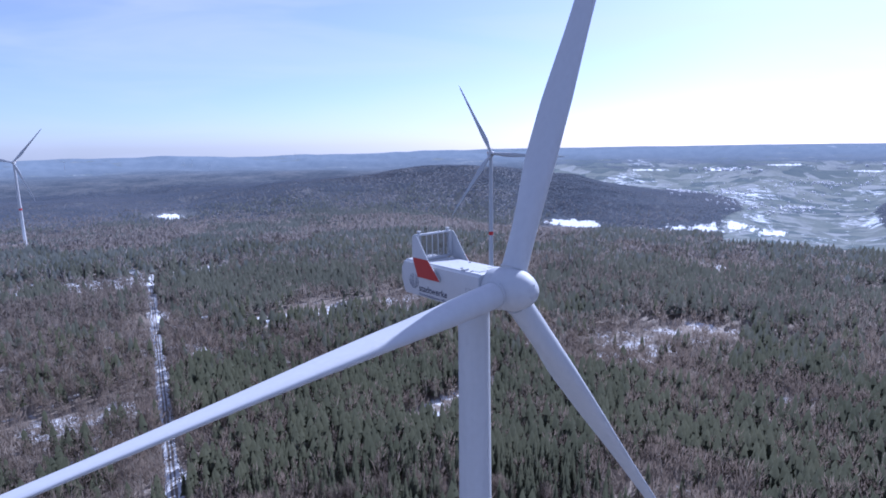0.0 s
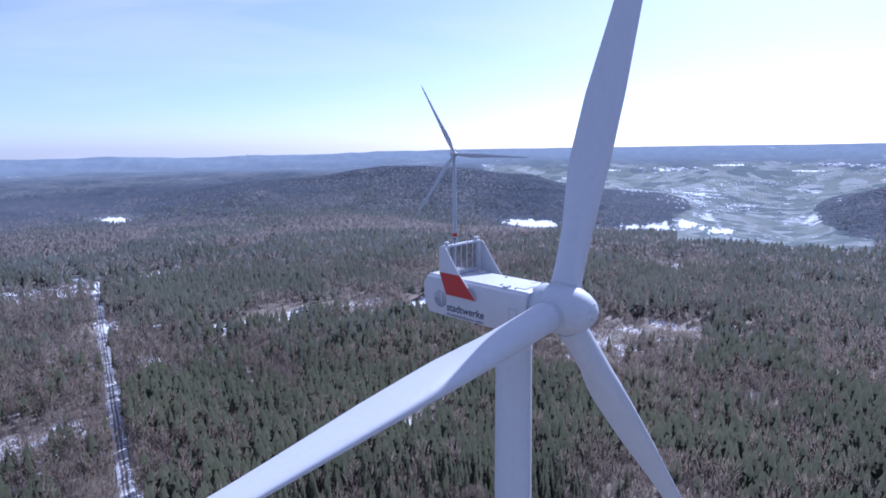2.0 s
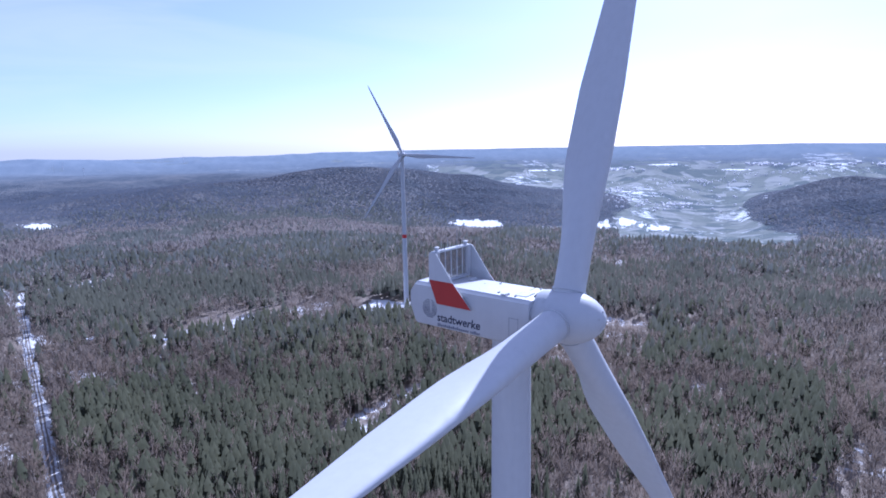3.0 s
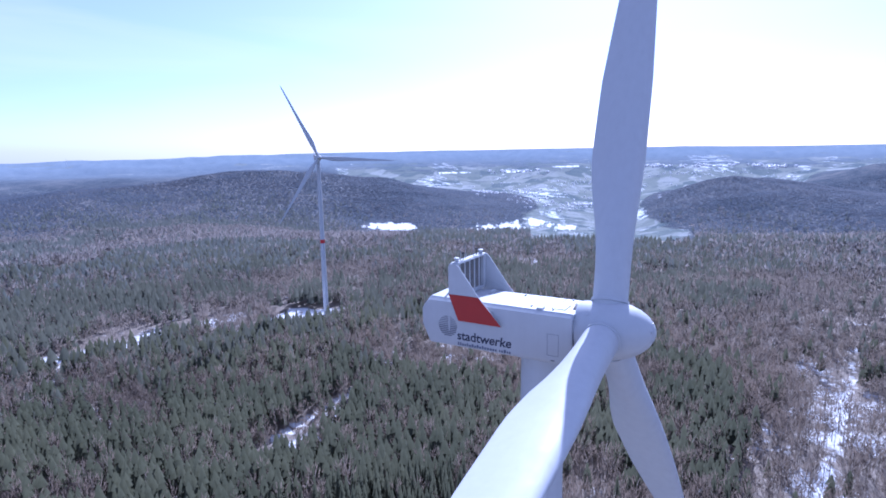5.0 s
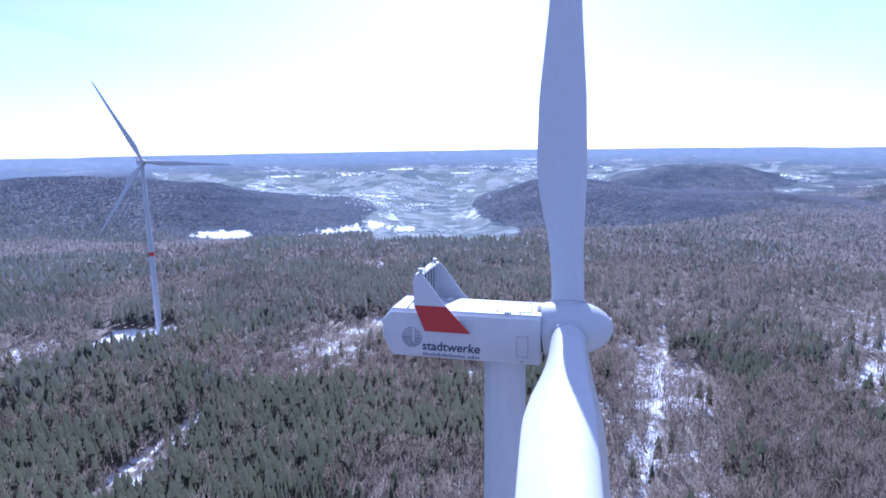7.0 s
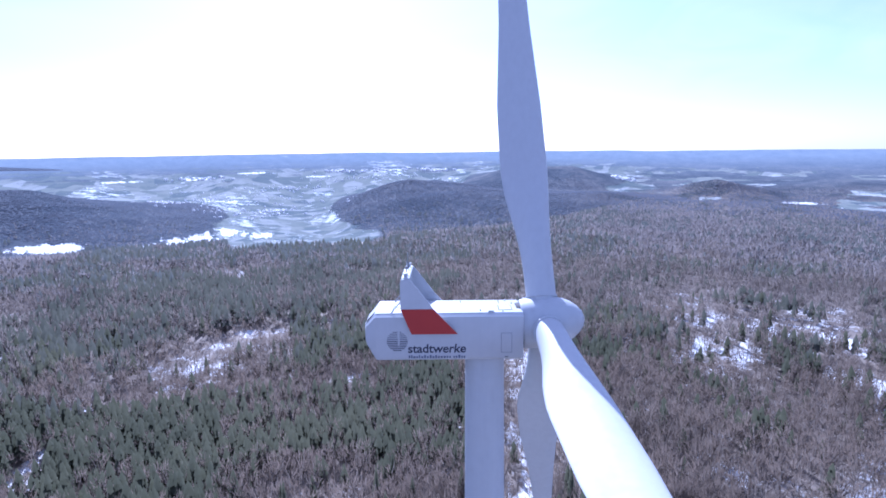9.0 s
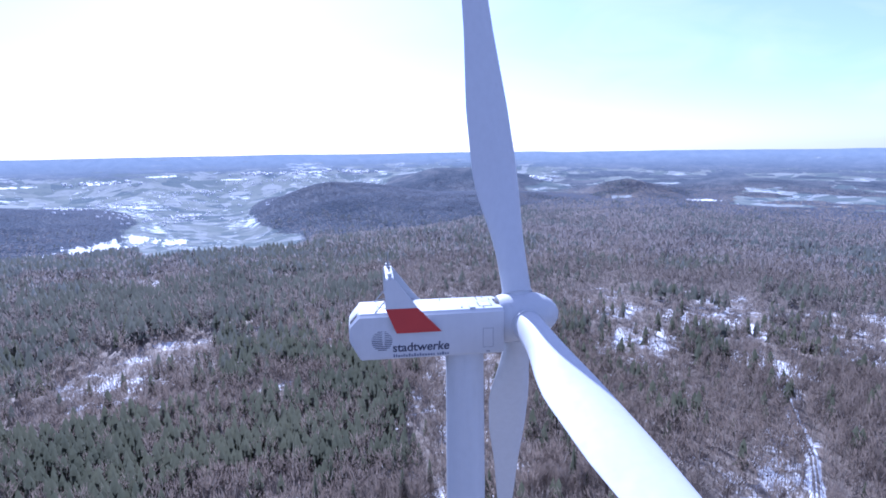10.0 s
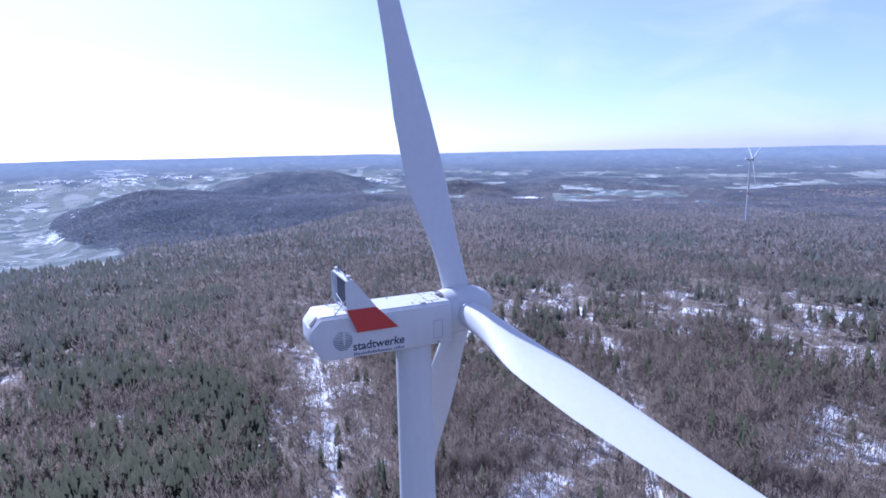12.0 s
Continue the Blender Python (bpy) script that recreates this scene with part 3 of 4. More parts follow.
def cooler(nacelle, hi, detail):
    """The upright cooler at the rear of the roof, between two raked side fins."""
    fin = [(-6.45, hi + 2.55), (-6.45, hi + 0.50), (-3.98, hi + 0.50), (-5.6, hi + 2.65), (-5.8, hi + 2.8), (-6.35, hi + 2.8)]
    red = [(-6.45, hi + 0.495), (-5.66, hi - 1.45), (-2.16, hi - 1.45), (-3.98, hi + 0.495)]
    for sx in (-2.5, 2.5):
        bm = slab(fin, 0.14, 0.03)
        bmesh.ops.translate(bm, verts=bm.verts, vec=(sx, 0, 0))
        part("cooler_fin", bm, M_WHITE, nacelle)
        bm = slab(red, 0.11, 0.02)
        bmesh.ops.translate(bm, verts=bm.verts, vec=(sx * 0.994, 0, 0))
        part("fin_backing", bm, M_WHITE, nacelle)
        bm = slab(red, 0.02)
        bmesh.ops.translate(bm, verts=bm.verts, vec=(sx * 1.022, 0, 0))
        part("fin_panel", bm, M_RED, nacelle, "signal red lower fin panel")
        for yy, zz in ((-5.0, hi - 0.5), (-3.2, hi - 1.1)):
            part("fin_bracket", box(0.34, 0.3, 0.12, (sx * 0.91, yy, zz)), M_STEEL, nacelle)
    part("cooler_header", box(4.86, 0.6, 0.16, (0, -6.05, hi + 2.78), 0.05), M_WHITE, nacelle)
    part("cooler_sill", box(4.8, 0.45, 0.22, (0, -6.02, hi + 0.16), 0.04), M_WHITE, nacelle)
    if not detail:
        return
    for k in range(6):
        x = -1.95 + 0.78 * k
        part("cooler_bar", box(0.07, 0.09, 2.48, (x, -5.8, hi + 1.48), 0.015), M_WHITE, nacelle)
    bm = bmesh.new()
    for k in range(36):
        bmesh.ops.create_cube(bm, size=1, matrix=Matrix.Translation((-2.36 + 0.135 * k, -6.05, hi + 1.48)) @ Matrix.Diagonal((0.014, 0.05, 2.46, 1)))
    part("radiator_core", bm, M_RADIATOR, nacelle, "dark upright cooling fins")
    for sx in (-1, 1):
        part("cooler_post", box(0.34, 0.5, 2.5, (sx * 2.22, -6.05, hi + 1.48), 0.03), M_WHITE, nacelle)
        part("brace", rod((sx * 1.7, -6.25, hi + 1.15), (sx * 1.7, -7.25, hi - 0.02), 0.045), M_ZINC, nacelle)
        part("brace", rod((sx * 1.7, -6.25, hi + 0.25), (sx * 0.9, -7.05, hi + 0.3), 0.035), M_ZINC, nacelle)
        part("brace", rod((sx * 0.9, -7.05, hi + 0.3), (sx * 1.7, -7.25, hi - 0.02), 0.035), M_ZINC, nacelle)
        light = part("aviation_light", turned([(0.13, hi + 2.85), (0.15, hi + 2.88), (0.15, hi + 3.1), (0.22, hi + 3.11), (0.22, hi + 3.16), (0.12, hi + 3.20)], 20), M_WHITE, nacelle, "", True)
        light.location = (sx * 1.95, -6.05, 0)
    part("brace", rod((-1.7, -6.3, hi + 1.0), (1.7, -6.3, hi + 0.4), 0.035), M_ZINC, nacelle)
    for x, top in ((-0.75, 1.45), (0.55, 1.0), (1.35, 0.75)):
        part("lightning_rod", rod((x, -6.05, hi + 2.84), (x, -6.05, hi + 2.84 + top), 0.022), M_ZINC, nacelle)
    for x in (-1.2, 0.95):
        part("anemometer", rod((x, -6.05, hi + 2.84), (x, -6.05, hi + 3.3), 0.035), M_DARK, nacelle)
        part("anemometer_head", turned([(0.03, hi + 3.28), (0.11, hi + 3.3), (0.13, hi + 3.38), (0.05, hi + 3.44)], 14), M_DARK, nacelle).location = (x, -6.05, 0)
    # roof: hatch, hooks and the seam round the hatch
    for x, y, sx, sy in ((0.55, 1.05, 1.3, 0.06), (0.55, 2.05, 1.3, 0.06), (-0.1, 1.55, 0.06, 1.0), (-1.25, 1.2, 0.9, 0.06), (-0.8, 2.2, 0.5, 0.06)):
        part("hatch_seam", box(sx, sy, 0.03, (x, y, hi + 0.004)), M_DARK, nacelle, "dark hatch seam")
    part("roof_hatch", box(1.2, 0.95, 0.06, (0.57, 1.55, hi + 0.012), 0.02), M_WHITE, nacelle)
    for x, y in ((1.45, 1.3), (-1.6, 1.75), (1.2, -0.4), (-1.3, -1.9)):
        part("roof_hook", box(0.32, 0.09, 0.10, (x, y, hi + 0.05), 0.02), M_ZINC, nacelle)
    part("roof_box", box(0.7, 0.45, 0.16, (1.5, 0.4, hi + 0.07), 0.04), M_WHITE, nacelle)
    part("roof_fitting", box(0.9, 0.35, 0.18, (-1.1, -4.6, hi + 0.09), 0.06), M_WHITE, nacelle)
    for x, y in ((0.6, -7.4), (-0.9, -7.8), (0.1, 0.2), (-0.6, -3.0), (1.0, -2.4)):
        part("roof_bolt", turned([(0.05, hi - 0.01), (0.05, hi + 0.03), (0.02, hi + 0.04)], 10), M_STEEL, nacelle).location = (x, y, 0)
    # rear window, side door and its latch
    bm = box(0.62, 0.86, 0.04, (1.25, -8.9, hi - 0.47), 0.0, pose(0, 0, 0, 47, 0, 0))
    part("rear_window", bm, M_DARK, nacelle, "small dark rear opening")
    for y, z, sy, sz in ((1.15, hi - 2.3, 0.025, 1.55), (1.95, hi - 2.3, 0.025, 1.55), (1.55, hi - 1.53, 0.8, 0.025), (1.55, hi - 3.07, 0.8, 0.025)):
        for sx in (-2.151, 2.151):
            part("door_seam", box(0.012, sy, sz, (sx, y, z)), M_TEXT2, nacelle, "grey door joint")
    for y in (1.35,):
        part("floor_vent", box(0.02, 0.28, 0.06, (2.155, y + 0.2, hi - 3.42)), M_DARK, nacelle)


def side_sign(nacelle, x, word_left, word_right, base, logo_y, logo_z):
    """Lettering and the striped round mark on the side of the housing, facing +x."""
    curve = bpy.data.curves.new("lettering", "FONT")
    curve.body, curve.size, curve.extrude, curve.offset = "stadtwerke", 1.0, 0.004, 0.02
    tmp = new("lettering_source", curve)
    bpy.context.view_layer.update()
    me = bpy.data.meshes.new_from_object(tmp.evaluated_get(bpy.context.evaluated_depsgraph_get()))
    bpy.data.objects.remove(tmp)
    xs = [v.co.x for v in me.vertices]
    k = (word_right - word_left) / (max(xs) - min(xs))
    for v in me.vertices:
        slant = 0.14 * v.co.y if v.co.x > 0.5 * max(xs) else 0.0
        v.co = (x + v.co.z, word_left + (v.co.x - min(xs) + slant) * k, base + v.co.y * k)
    me.materials.append(M_TEXT)
    word = new("lettering", me)
    word.parent = nacelle
    word["label"] = "dark blue word stadtwerke"
    rnd = random.Random(4)
    y = word_left + 0.03
    while y < word_right - 0.05:
        w = min(rnd.uniform(0.10, 0.16), word_right - y)
        tall = 0.25 if rnd.random() < 0.3 else 0.17
        part("letter_bar", box(0.008, w, tall, (x + 0.003, y + w / 2, base - 0.45 + tall / 2)), M_TEXT2, nacelle)
        y += w + (0.2 if rnd.random() < 0.14 else 0.07)
    R = 0.80
    for i in range(11):
        z = R * (1 - 2 * (i + 0.5) / 11)
        half = math.sqrt(max(0.0, R * R - z * z))
        hollow = 0.09 * math.sqrt(max(0.0, 1 - ((z - 0.3) / 0.75) ** 2)) if abs(z - 0.3) < 0.75 else 0.0
        spans = [(-half, 0.12 - hollow), (0.12 + hollow, half)] if hollow > 0 else [(-half, half)]
        for a, b in spans:
            if b - a > 0.05:
                thick = 0.045 if z > 0 else 0.065
                part("logo_stripe", box(0.008, b - a, thick, (x + 0.003, logo_y + (a + b) / 2, logo_z + z)), M_TEXT, nacelle)


MAIN, nacelle, hub_part, LO, HI = build_turbine("parked white wind turbine with feathered blades above a forest", (4.99, 57.76, 0), 138.9, 130.35, -24.5, True, True)
cooler(nacelle, HI, True)
side_sign(nacelle, 2.153, -5.97, -1.58, 128.66, -6.79, 129.58)
for bx, by, hub_z, bearing, roll in ((43, 546, 142.1, 177, 26), (-682, 922, 134.8, 150, -40), (1384, -212, 111.2, 175, 180)):
    foot = float(height(np.array([bx]), np.array([by]))[0])
    _, nac, _, _, hi_ = build_turbine("white wind turbine with a red tower band in the woods", (bx, by, foot), bearing, (hub_z - foot) / 1.055, roll, False, False)
    cooler(nac, hi_, False)


# ---------------------------------------------------------------- trees
rng = np.random.default_rng(7)


def tri_mesh(name, verts, tris, mat_index, mats, tint=None, normals=None):
    me = bpy.data.meshes.new(name)
    me.vertices.add(len(verts)), me.loops.add(tris.size), me.polygons.add(len(tris))
    me.vertices.foreach_set("co", verts.ravel().astype(np.float32))
    me.loops.foreach_set("vertex_index", tris.ravel().astype(np.int32))
    me.polygons.foreach_set("loop_start", np.arange(0, tris.size, 3, dtype=np.int32))
    me.polygons.foreach_set("material_index", mat_index.astype(np.int32))
    if tint is not None:
        me.attributes.new("tint", "FLOAT", "FACE").data.foreach_set("value", tint.astype(np.float32))
    if normals is not None:
        me.attributes.new("custom_normal", "FLOAT_VECTOR", "POINT").data.foreach_set("vector", normals.ravel().astype(np.float32))
    for m in mats:
        me.materials.append(m)
    me.update(calc_edges=True)
    return me


def crown_normals(v, flat=0.0):
    """Normals of a rounded crown, so that its twigs and boughs shade as one soft mass; flat for far canopy."""
    h, w = v[:, 2].max(), np.hypot(v[:, 0], v[:, 1]).max()
    n = np.stack([v[:, 0] / w, v[:, 1] / w, (v[:, 2] - 0.5 * h) / h + 0.95 + flat], 1) + rng.normal(size=v.shape) * 0.12
    return n / np.linalg.norm(n, axis=1, keepdims=True)


def cone_ring(z0, z1, rad, points, jag, droop, spin, lean=(0.0, 0.0)):
    """A ragged skirt of boughs: apex at z1, alternating tips at z0."""
    n = points * 2
    a = spin + np.arange(n) * math.pi / points + rng.uniform(-0.2, 0.2, n)
    rr = np.where(np.arange(n) % 2 == 0, rad, rad * jag) * rng.uniform(0.8, 1.15, n)
    zz = np.where(np.arange(n) % 2 == 0, z0 - droop, z0 + droop)
    v = np.concatenate([[[lean[0], lean[1], z1]], np.stack([rr * np.cos(a), rr * np.sin(a), zz], 1)])
    f = np.array([[0, 1 + k, 1 + (k + 1) % n] for k in range(n)])
    return v, f


def trunk(h, r0, r1, n=4, lean=0.0):
    a = np.arange(n) * 2 * math.pi / n
    lo = np.stack([r0 * np.cos(a), r0 * np.sin(a), np.full(n, -1.5)], 1)
    hi = np.stack([r1 * np.cos(a) + lean, r1 * np.sin(a), np.full(n, h)], 1)
    f = []
    for k in range(n):
        f += [[k, (k + 1) % n, n + (k + 1) % n], [k, n + (k + 1) % n, n + k]]
    return np.concatenate([lo, hi]), np.array(f)


def stack(pieces):
    vs, fs, ms, o = [], [], [], 0
    for v, f, m in pieces:
        vs.append(v), fs.append(f + o), ms.append(np.full(len(f), m))
        o += len(v)
    return np.concatenate(vs), np.concatenate(fs), np.concatenate(ms)


def conifer(tiers, points, h=24.0, wide=2.0, with_trunk=True, low=0.3, full=0.75, jag=0.68):
    """A slim spruce: overlapping skirts of boughs under a pointed leader."""
    out = [(*trunk(h * 0.55, 0.24, 0.10), 0)] if with_trunk else []
    for k in range(tiers):
        s = k / tiers
        z0 = h * (low + (0.95 - low) * s)
        rad = wide * (1 - s) ** full * rng.uniform(0.85, 1.15) + 0.15
        z1 = min(h, z0 + h * (0.95 - low) / tiers * 2.2)
        out.append((*cone_ring(z0, z1 if k < tiers - 1 else h, rad, points, jag, 0.35 * rad / wide + 0.1, rng.uniform(0, 6)), 1))
    return stack(out)


def slivers(base, way, width):
    """Thin triangles from base points along way."""
    n = len(base)
    side = np.cross(way, rng.normal(size=(n, 3)))
    side /= np.linalg.norm(side, axis=1, keepdims=True) + 1e-9
    v = np.stack([base - side * width[:, None], base + side * width[:, None], base + way], 1).reshape(-1, 3)
    return v, np.arange(3 * n).reshape(-1, 3)


def bare_tree(twigs, limbs, h=22.0, wide=2.6, twig_len=3.0, twig_w=0.2, stem=True):
    """A leafless broadleaf tree: an upright brush of limbs and twigs in a slender oval crown."""
    out = [(*trunk(h * 0.6, 0.22, 0.11, 4 if limbs else 3), 0)] if stem else []
    if limbs:
        z = rng.uniform(0.35, 0.7, limbs) * h
        a = rng.uniform(0, 2 * math.pi, limbs)
        ln = rng.uniform(0.22, 0.36, limbs) * h
        way = np.stack([np.cos(a) * 0.33, np.sin(a) * 0.33, np.full(limbs, 0.95)], 1) * ln[:, None]
        out.append((*slivers(np.stack([np.zeros(limbs), np.zeros(limbs), z], 1), way, np.full(limbs, 0.11)), 0))
    d = rng.normal(size=(twigs, 3))
    d /= np.linalg.norm(d, axis=1, keepdims=True)
    rad = rng.uniform(0.25, 1.0, twigs) ** 0.5
    p = d * rad[:, None] * np.array([wide, wide, h * 0.27]) + np.array([0, 0, h * 0.64])
    way = d * np.array([0.45, 0.45, 0.2]) + np.array([0, 0, 0.85]) + rng.normal(size=(twigs, 3)) * 0.16
    way /= np.linalg.norm(way, axis=1, keepdims=True)
    out.append((*slivers(p, way * twig_len * rng.uniform(0.6, 1.3, twigs)[:, None], twig_w * rng.uniform(0.7, 1.4, twigs)), 1))
    return stack(out)


def plant(name, variants, x, y, scale, mats, label, flat=0.0):
    """All the trees of one kind as one mesh."""
    z = height(x, y)
    pick = rng.integers(0, len(variants), len(x))
    turn = rng.uniform(0, 2 * math.pi, len(x))
    tint = rng.random(len(x))
    slim = rng.uniform(0.85, 1.25, len(x))
    V, F, M, T, N, o = [], [], [], [], [], 0
    for k, (v, f, m) in enumerate(variants):
        i = np.nonzero(pick == k)[0]
        c, s = np.cos(turn[i])[:, None], np.sin(turn[i])[:, None]
        sc, sl = scale[i][:, None], slim[i][:, None]
        px = (v[None, :, 0] * c - v[None, :, 1] * s) * sc * sl + x[i][:, None]
        py = (v[None, :, 0] * s + v[None, :, 1] * c) * sc * sl + y[i][:, None]
        pz = v[None, :, 2] * sc + z[i][:, None]
        V.append(np.stack([px, py, pz], -1).reshape(-1, 3))
        nv = crown_normals(v, flat)
        N.append(np.stack([nv[None, :, 0] * c - nv[None, :, 1] * s, nv[None, :, 0] * s + nv[None, :, 1] * c, np.repeat(nv[None, :, 2], len(i), 0)], -1).reshape(-1, 3))
        F.append((f[None] + (np.arange(len(i)) * len(v))[:, None, None]).reshape(-1, 3) + o)
        M.append(np.tile(m, len(i)))
        T.append(np.repeat(tint[i], len(f)))
        o += len(i) * len(v)
    me = tri_mesh(name, np.concatenate(V), np.concatenate(F), np.concatenate(M), mats, np.concatenate(T), np.concatenate(N))
    return tagged(new(name, me), label, "forest", kind="stuff")


def scatter(cell, inside):
    """Jittered points of the plan for which inside(x, y) holds."""
    g = np.arange(-5000, 5000, cell)
    pts_x, pts_y = [], []
    for x0 in np.array_split(g, max(1, len(g) // 200)):
        X, Y = np.meshgrid(x0, g)
        r, b = polar(X, Y)
        keep = inside(r, b)
        X, Y = X[keep], Y[keep]
        pts_x.append(X + rng.uniform(-0.46, 0.46, len(X)) * cell)
        pts_y.append(Y + rng.uniform(-0.46, 0.46, len(Y)) * cell)
    return np.concatenate(pts_x), np.concatenate(pts_y)


def vague(r):
    """A distance with a wide scatter, so that one belt of wood runs into the next."""
    return r * rng.uniform(0.78, 1.22, r.shape)


def in_view(b):
    return (b > -47) & (b < 118)


# stands of wood: x, y, half-length, half-width, turn in degrees, share of spruces
BARE_NORTH = ((-337, 501, 63, 97, -1, 0.06), (-235, 350, 40, 40, -1, 0.25), (-193, 270, 34, 21, 1, 0.12), (-710, 982, 157, 178, -9, 0.2), (-482, 1256, 155, 135, -13, 0.1),
              (-261, 880, 53, 53, -3, 0.1), (-100, 428, 112, 20, 1, 0.08), (162, 401, 59, 39, -3, 0.1), (288, 401, 31, 71, -2, 0.3), (198, 290, 32, 36, -2, 0.15),
              (130, 218, 59, 16, -1, 0.2), (-162, 1061, 103, 131, -33, 0.12), (269, 225, 57, 98, -28, 0.1))
BARE_EAST = ((495, 296, 38, 63, -27, 0.1), (688, 473, 139, 83, -30, 0.45), (390, 580, 40, 107, -29, 0.35), (9, 305, 20, 21, -29, 0.1), (161, 555, 100, 79, -52, 0.4),
             (137, 402, 47, 29, -51, 0.15), (422, 143, 101, 135, -49, 0.08), (593, 310, 75, 97, -52, 0.15), (413, 544, 80, 104, -55, 0.4), (217, 176, 26, 71, -73, 0.12),
             (477, -5, 145, 141, -76, 0.1), (1053, -223, 136, 250, -83, 0.12), (1132, 159, 156, 249, -66, 0.45), (922, 805, 357, 372, -106, 0.5))
SPRUCE_NORTH = ((-169, 225, 26, 17, 1, 0.55), (-171, 484, 62, 50, 2, 0.95), (-403, 539, 30, 40, 0, 0.9), (-116, 328, 46, 44, 2, 0.92), (-52, 290, 36, 27, 1, 0.85),
                (-57, 233, 42, 21, -1, 0.85), (53, 320, 22, 72, -3, 0.9), (117, 289, 41, 49, -2, 0.92), (261, 483, 60, 35, -4, 0.85), (-242, 715, 160, 56, -3, 0.6))
SPRUCE_EAST = ((-1293, 2459, 897, 246, -26, 0.9), (-111, 226, 7, 28, 0, 0.9), (-33, 405, 79, 34, -28, 0.9), (57, 294, 54, 47, -30, 0.9), (102, 591, 80, 37, -30, 0.85),
               (83, 322, 86, 41, -51, 0.9), (383, 552, 91, 222, -78, 0.65), (175, 257, 58, 52, -76, 0.95), (947, -39, 50, 124, -92, 0.85), (605, -164, 38, 62, -74, 0.8))


def conifer_share(x, y):
    """Share of spruces: named stands with ragged borders, and patches of chance between them."""
    r, b = polar(x, y)
    bias = np.interp(b, [-45, -32, -20, 0, 20, 40, 52, 58, 70, 110], [0.42, 0.38, 0.50, 0.52, 0.48, 0.46, 0.34, 0.26, 0.22, 0.20])
    bias = bias + 0.14 * step(r, 650, 1000) * (1 - step(b, 2, 12))
    bias = bias + 0.10 * step(r, 480, 600) * (1 - step(r, 1100, 1300)) * step(b, 8, 16) * (1 - step(b, 30, 38))
    bias = bias - 0.10 * step(r, 520, 640) * (1 - step(r, 1300, 1500)) * step(b, -12, -4) * (1 - step(b, 6, 16))
    n = np.where(r < 520, value_noise(x, y, 110, 41, 4), value_noise(x, y, 170, 43, 4))
    share = step(n, 1 - bias - 0.07, 1 - bias + 0.04) * 0.88 + 0.05
    ragged = 0.9 * (value_noise(x, y, 45, 47, 3) - 0.5)
    for cx, cy, half, deep, turn, part_con in (*BARE_NORTH, *BARE_EAST, *SPRUCE_NORTH, *SPRUCE_EAST):
        c, s = math.cos(radians(turn)), math.sin(radians(turn))
        u, v = ((x - cx) * c + (y - cy) * s) / half, (-(x - cx) * s + (y - cy) * c) / deep
        k = 1 - step(np.hypot(u, v) + ragged, 0.85, 1.1)
        share = share + (0.03 + 0.83 * part_con - share) * k
    share = np.maximum(share, 0.6 * step(value_noise(x, y, 48, 93, 2), 0.64, 0.74) * step(b, 42, 52))
    o, left = openness(x, y)
    share = share * (1 - 0.5 * step(value_noise(x, y, 42, 49, 2), 0.54, 0.64))
    return share * (1 - 0.9 * o * (left > 0.3))


def forest(cell, inside, size):
    x, y = scatter(cell, inside)
    o, left = openness(x, y)
    dense = np.where(value_noise(x, y, 90, 51, 2) > 0.62, 0.75, 1.0)
    rr, bb = polar(x, y)
    dense = dense * (1 - 0.5 * thin_wood(x, y))
    dense = dense * (1 - step(rr, 2500, 2900))
    dense = dense * (1 - 0.93 * step(snow_fields(x, y), 0.3, 0.5))
    wave = 2.4 * (value_noise(x, y, 60, 83, 2) - 0.5)
    for b0, b1, r0, r1 in SLOPES:
        dense = dense * (1 - (bb > b0 - 0.2 + wave) * (bb < b1 + 0.2 + wave) * (rr > r0 - 330) * (rr < r1 - 20 + 60 * wave) * 0.95)
    keep = (rng.random(len(x)) < left * dense * woods_mask(x, y)) & (woods_mask(x, y) > 0.5)
    x, y = x[keep], y[keep]
    is_con = rng.random(len(x)) < conifer_share(x, y)
    sc = rng.uniform(0.72, 1.12, len(x)) * size * (0.8 + 0.36 * value_noise(x, y, 60, 61, 2))
    sc = sc * (1 - 0.45 * step(np.hypot(x, y), 1050, 1500))
    broad = ~is_con & (rng.random(len(x)) < 0.84)
    return (x[is_con], y[is_con], sc[is_con]), (x[broad], y[broad], sc[broad])


def split(tree):
    """Trunk and crown meshes of one tree."""
    v, f, m = tree
    out = []
    for k, (name, mat) in enumerate((("trunk", M_BARK), ("crown", None))):
        g = f[m == k]
        used, inv = np.unique(g, return_inverse=True)
        out.append((v[used], inv.reshape(-1, 3)))
    return out


def single_trees(name, trees, kinds, crown_mat, label, group, count=300):
    """The trees of the nearest stretch of wood as things of their own; gives back the others."""
    x, y, sc = trees
    r, b = polar(x, y)
    order = np.argsort(np.where((r > 205) & (b > -40) & (b < 112), r, 9e9))[:count]
    z = height(x[order], y[order])
    made = []
    for (tv, tf), (cv, cf) in kinds:
        made.append((tri_mesh("trunk", tv, tf, np.zeros(len(tf)), (M_BARK,)), tri_mesh("crown", cv, cf, np.zeros(len(cf)), (crown_mat,), normals=crown_normals(cv))))
    for k, i in enumerate(order):
        root = new(name)
        root.matrix_world = pose(x[i], y[i], z[k], 0, 0, rng.uniform(0, 360)) @ Matrix.Diagonal((sc[i], sc[i], sc[i], 1))
        tagged(root, label, "tree", group)
        for part_name, me in zip(("trunk", "crown"), made[k % len(made)]):
            new(part_name, me).parent = root
    rest = np.setdiff1d(np.arange(len(x)), order)
    return x[rest], y[rest], sc[rest]


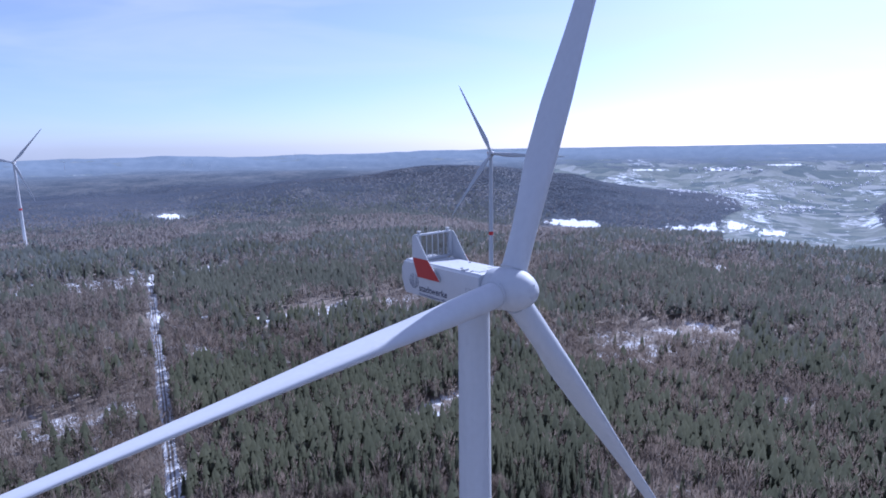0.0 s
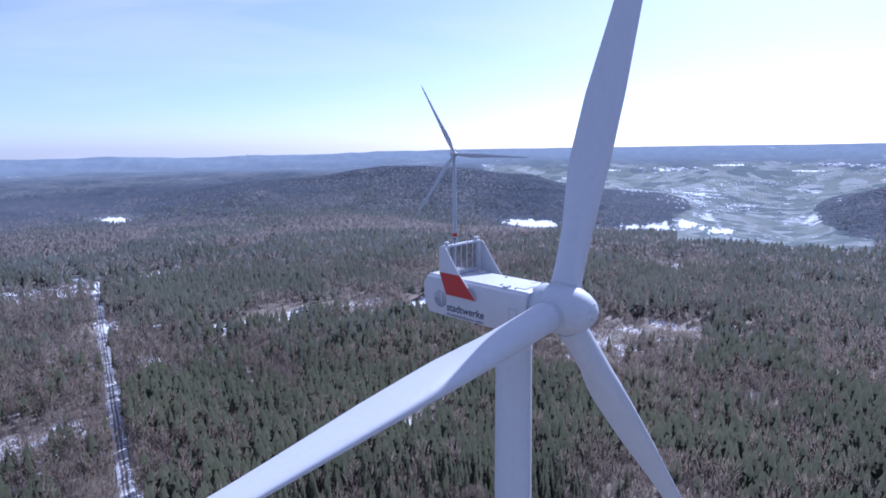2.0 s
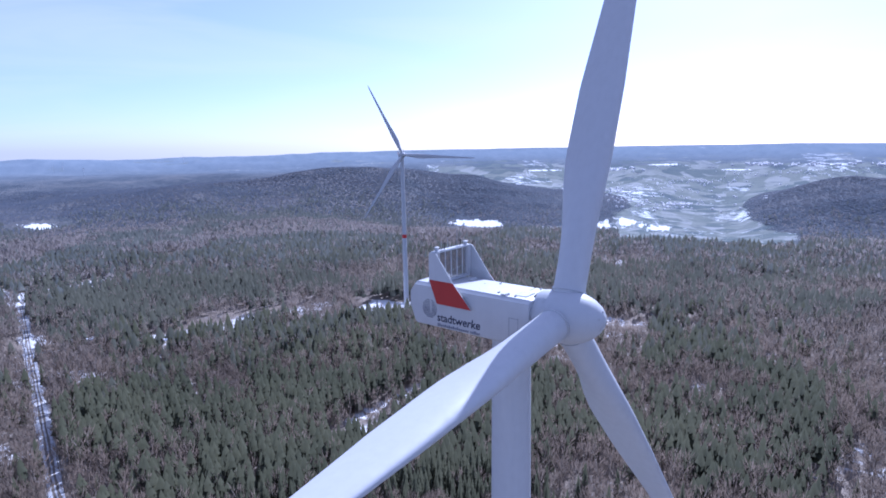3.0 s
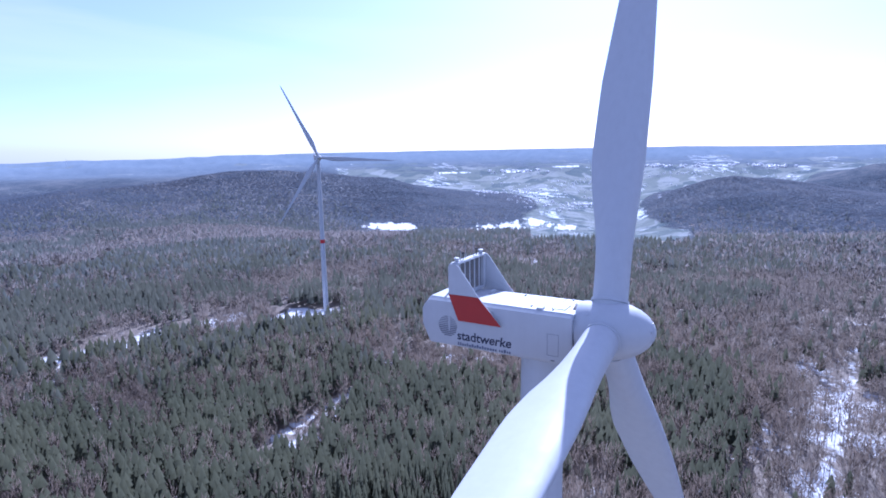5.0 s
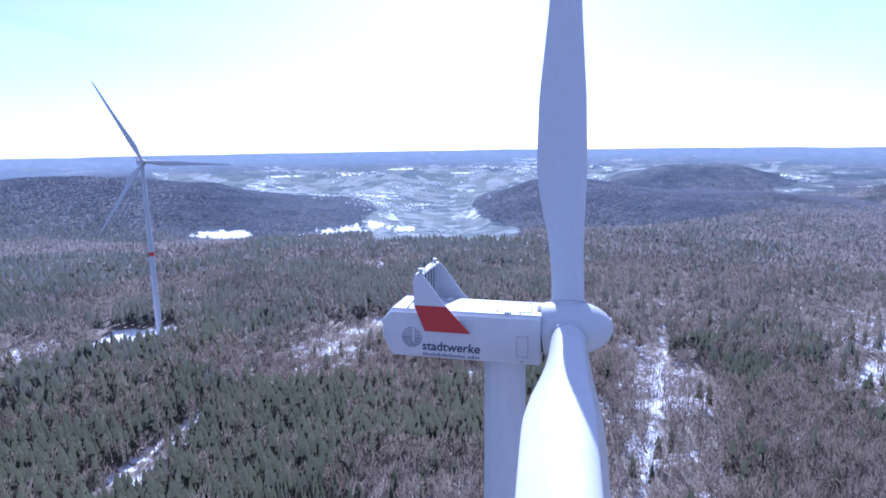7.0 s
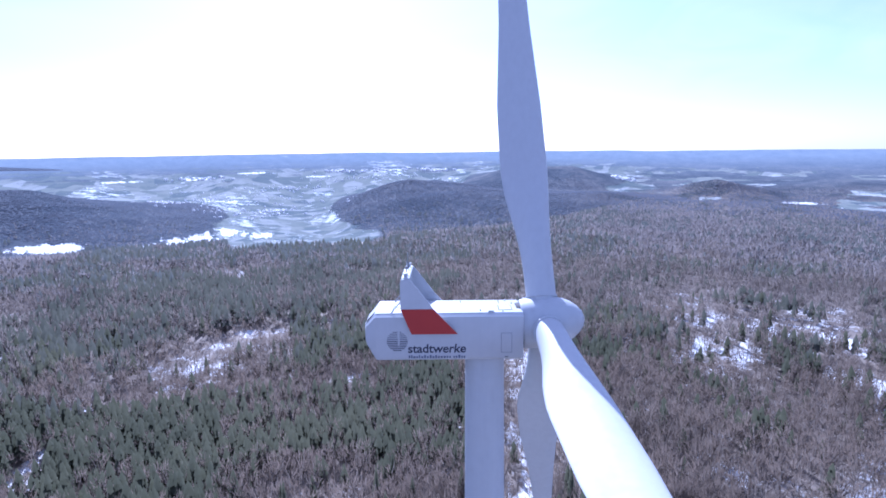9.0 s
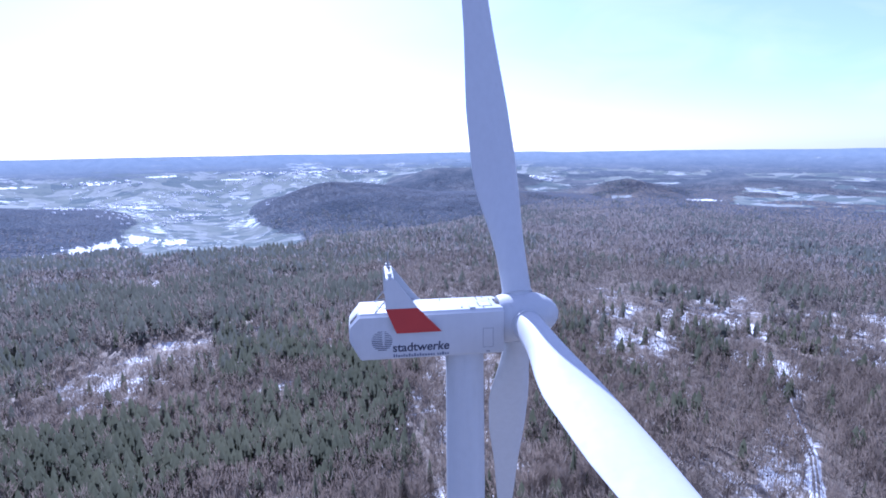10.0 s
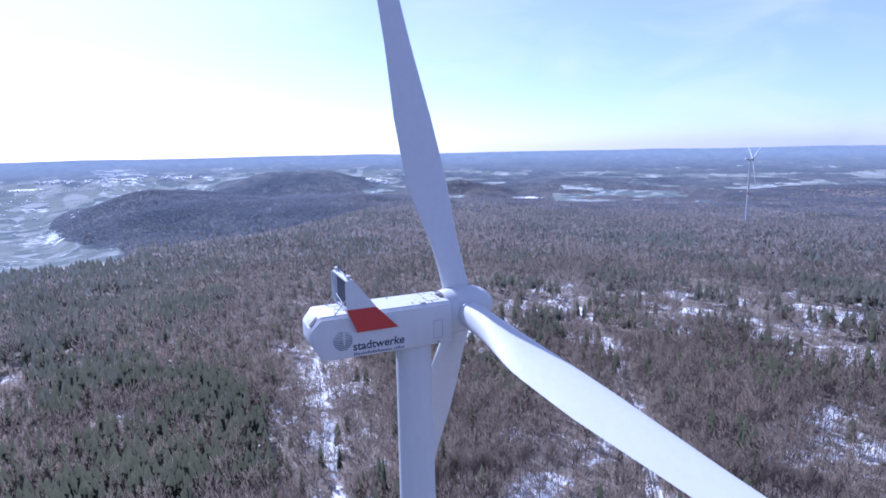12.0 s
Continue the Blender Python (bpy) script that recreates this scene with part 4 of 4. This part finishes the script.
def houses(count, spots, big=1.0):
    """Small far-off houses with gabled roofs, as one mesh."""
    V, F, M = [], [], []
    for k in range(count):
        b0, r0, sb, sr = spots[k % len(spots)]
        b, r = radians(25 + (b0 - 25) * 1.008 + rng.normal() * sb), r0 + rng.normal() * sr
        x, y = r * math.sin(b), r * math.cos(b)
        z = float(height(np.array([x]), np.array([y]))[0])
        w, l, h = rng.uniform(3, 5) * big, rng.uniform(4, 9) * big, rng.uniform(3, 5) * big
        t = rng.uniform(0, math.pi)
        c, s = math.cos(t), math.sin(t)
        pts = [(-w, -l, -2), (w, -l, -2), (w, l, -2), (-w, l, -2), (-w, -l, h), (w, -l, h), (w, l, h), (-w, l, h), (0, -l, h + w * 0.8), (0, l, h + w * 0.8)]
        o = len(V)
        V += [(x + px * c - py * s, y + px * s + py * c, z + pz) for px, py, pz in pts]
        wall = [(0, 1, 5), (0, 5, 4), (1, 2, 6), (1, 6, 5), (2, 3, 7), (2, 7, 6), (3, 0, 4), (3, 4, 7), (4, 5, 8), (6, 7, 9)]
        roof = [(5, 6, 9), (5, 9, 8), (7, 4, 8), (7, 8, 9)]
        F += [tuple(o + q for q in f) for f in wall + roof]
        M += [0] * len(wall) + [1] * len(roof)
    me = tri_mesh("village", np.array(V), np.array(F), np.array(M), (M_PLASTER, M_ROOF))
    tagged(new("village", me), "far villages of pale houses with snowy roofs in the valley", "houses", kind="stuff")


def build_forest():
    near_con, near_bare = [conifer(5, 3, 20.0, rng.uniform(2.9, 3.7), False, full=0.55) for _ in range(9)], [bare_tree(46, 3, 20.0, 2.9, twig_len=2.8, twig_w=0.17) for _ in range(8)]
    mid_con, mid_bare = [conifer(3, 3, 20.0, 3.7, False, full=0.6) for _ in range(7)], [bare_tree(24, 0, 19.5, 3.4, twig_len=3.4, twig_w=0.30, stem=False) for _ in range(7)]
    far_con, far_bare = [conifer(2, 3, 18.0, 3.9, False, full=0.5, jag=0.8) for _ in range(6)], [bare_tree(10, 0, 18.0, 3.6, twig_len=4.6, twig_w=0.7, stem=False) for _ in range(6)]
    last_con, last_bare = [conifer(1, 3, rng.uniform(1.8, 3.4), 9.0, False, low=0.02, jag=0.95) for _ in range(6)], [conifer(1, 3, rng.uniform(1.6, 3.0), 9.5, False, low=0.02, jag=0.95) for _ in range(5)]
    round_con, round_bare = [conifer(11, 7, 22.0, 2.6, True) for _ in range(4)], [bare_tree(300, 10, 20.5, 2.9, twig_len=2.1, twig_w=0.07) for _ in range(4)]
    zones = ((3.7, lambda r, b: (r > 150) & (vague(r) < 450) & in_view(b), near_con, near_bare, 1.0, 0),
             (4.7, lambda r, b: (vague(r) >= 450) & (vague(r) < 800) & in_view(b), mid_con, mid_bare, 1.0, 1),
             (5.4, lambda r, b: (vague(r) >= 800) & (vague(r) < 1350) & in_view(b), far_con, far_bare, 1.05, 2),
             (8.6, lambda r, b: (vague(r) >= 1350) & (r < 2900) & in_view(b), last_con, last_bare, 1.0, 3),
             (9.0, lambda r, b: (r <= 150), round_con, round_bare, 1.0, 0),
             (13.0, lambda r, b: (r > 150) & ~in_view(b) & (r < 800), mid_con, mid_bare, 1.0, 0))
    for cell, inside, con, bare, size, away in zones:
        a, b = forest(cell, inside, size)
        if cell < 4:
            a = single_trees("spruce_tree", a, [split(conifer(10, 6, 22.0, 2.3, True)) for _ in range(6)], M_NEEDLE,
                             "dark green spruce tree in the snowy forest", "single spruces in the forest")
            b = single_trees("bare_tree", b, [split(bare_tree(260, 12, 20.5, 2.7, twig_len=2.2, twig_w=0.075)) for _ in range(6)], M_TWIG,
                             "leafless brown broadleaf tree in the snowy forest", "single bare trees in the forest")
        # belts farther out take the haze-tinted needle and twig colours
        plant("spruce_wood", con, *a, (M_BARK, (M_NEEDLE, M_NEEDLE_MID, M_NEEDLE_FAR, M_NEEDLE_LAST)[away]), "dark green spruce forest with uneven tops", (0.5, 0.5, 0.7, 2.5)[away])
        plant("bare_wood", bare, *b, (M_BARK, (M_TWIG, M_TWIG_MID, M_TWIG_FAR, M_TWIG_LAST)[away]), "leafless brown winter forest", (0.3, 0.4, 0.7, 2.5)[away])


build_forest()
for bear, dist, size in ((-24.2, 4150, 0.28), (-23.5, 4250, 0.28), (-22.1, 3900, 0.3), (-14.4, 4450, 0.34), (-33.2, 4150, 0.42)):
    bx, by = dist * math.sin(radians(bear)), dist * math.cos(radians(bear))
    far_one, far_nac, _, _, _ = build_turbine("small white wind turbine on the hazy horizon", (0, 0, 0), 160, 130.6, 30 + 17 * bear, False, False)
    far_one.matrix_world = pose(bx, by, float(height(np.array([bx]), np.array([by]))[0]), 0, 0, -160) @ Matrix.Diagonal((size, size, size, 1))
houses(420, ((22, 2350, 1.2, 60), (25.5, 2500, 1.0, 50), (30, 2300, 5.0, 250), (33, 2750, 7.0, 300), (28, 2050, 2.0, 60), (33, 2900, 1.8, 60), (40, 3250, 3.0, 60), (31, 2150, 0.7, 25), (80, 2150, 1.2, 40)), 0.6)
houses(110, ((38.0, 3580, 1.1, 35), (42.7, 3600, 1.6, 35), (47.0, 3570, 0.9, 30), (25.4, 3380, 1.2, 30), (64.5, 3050, 0.8, 25)), 1.3)
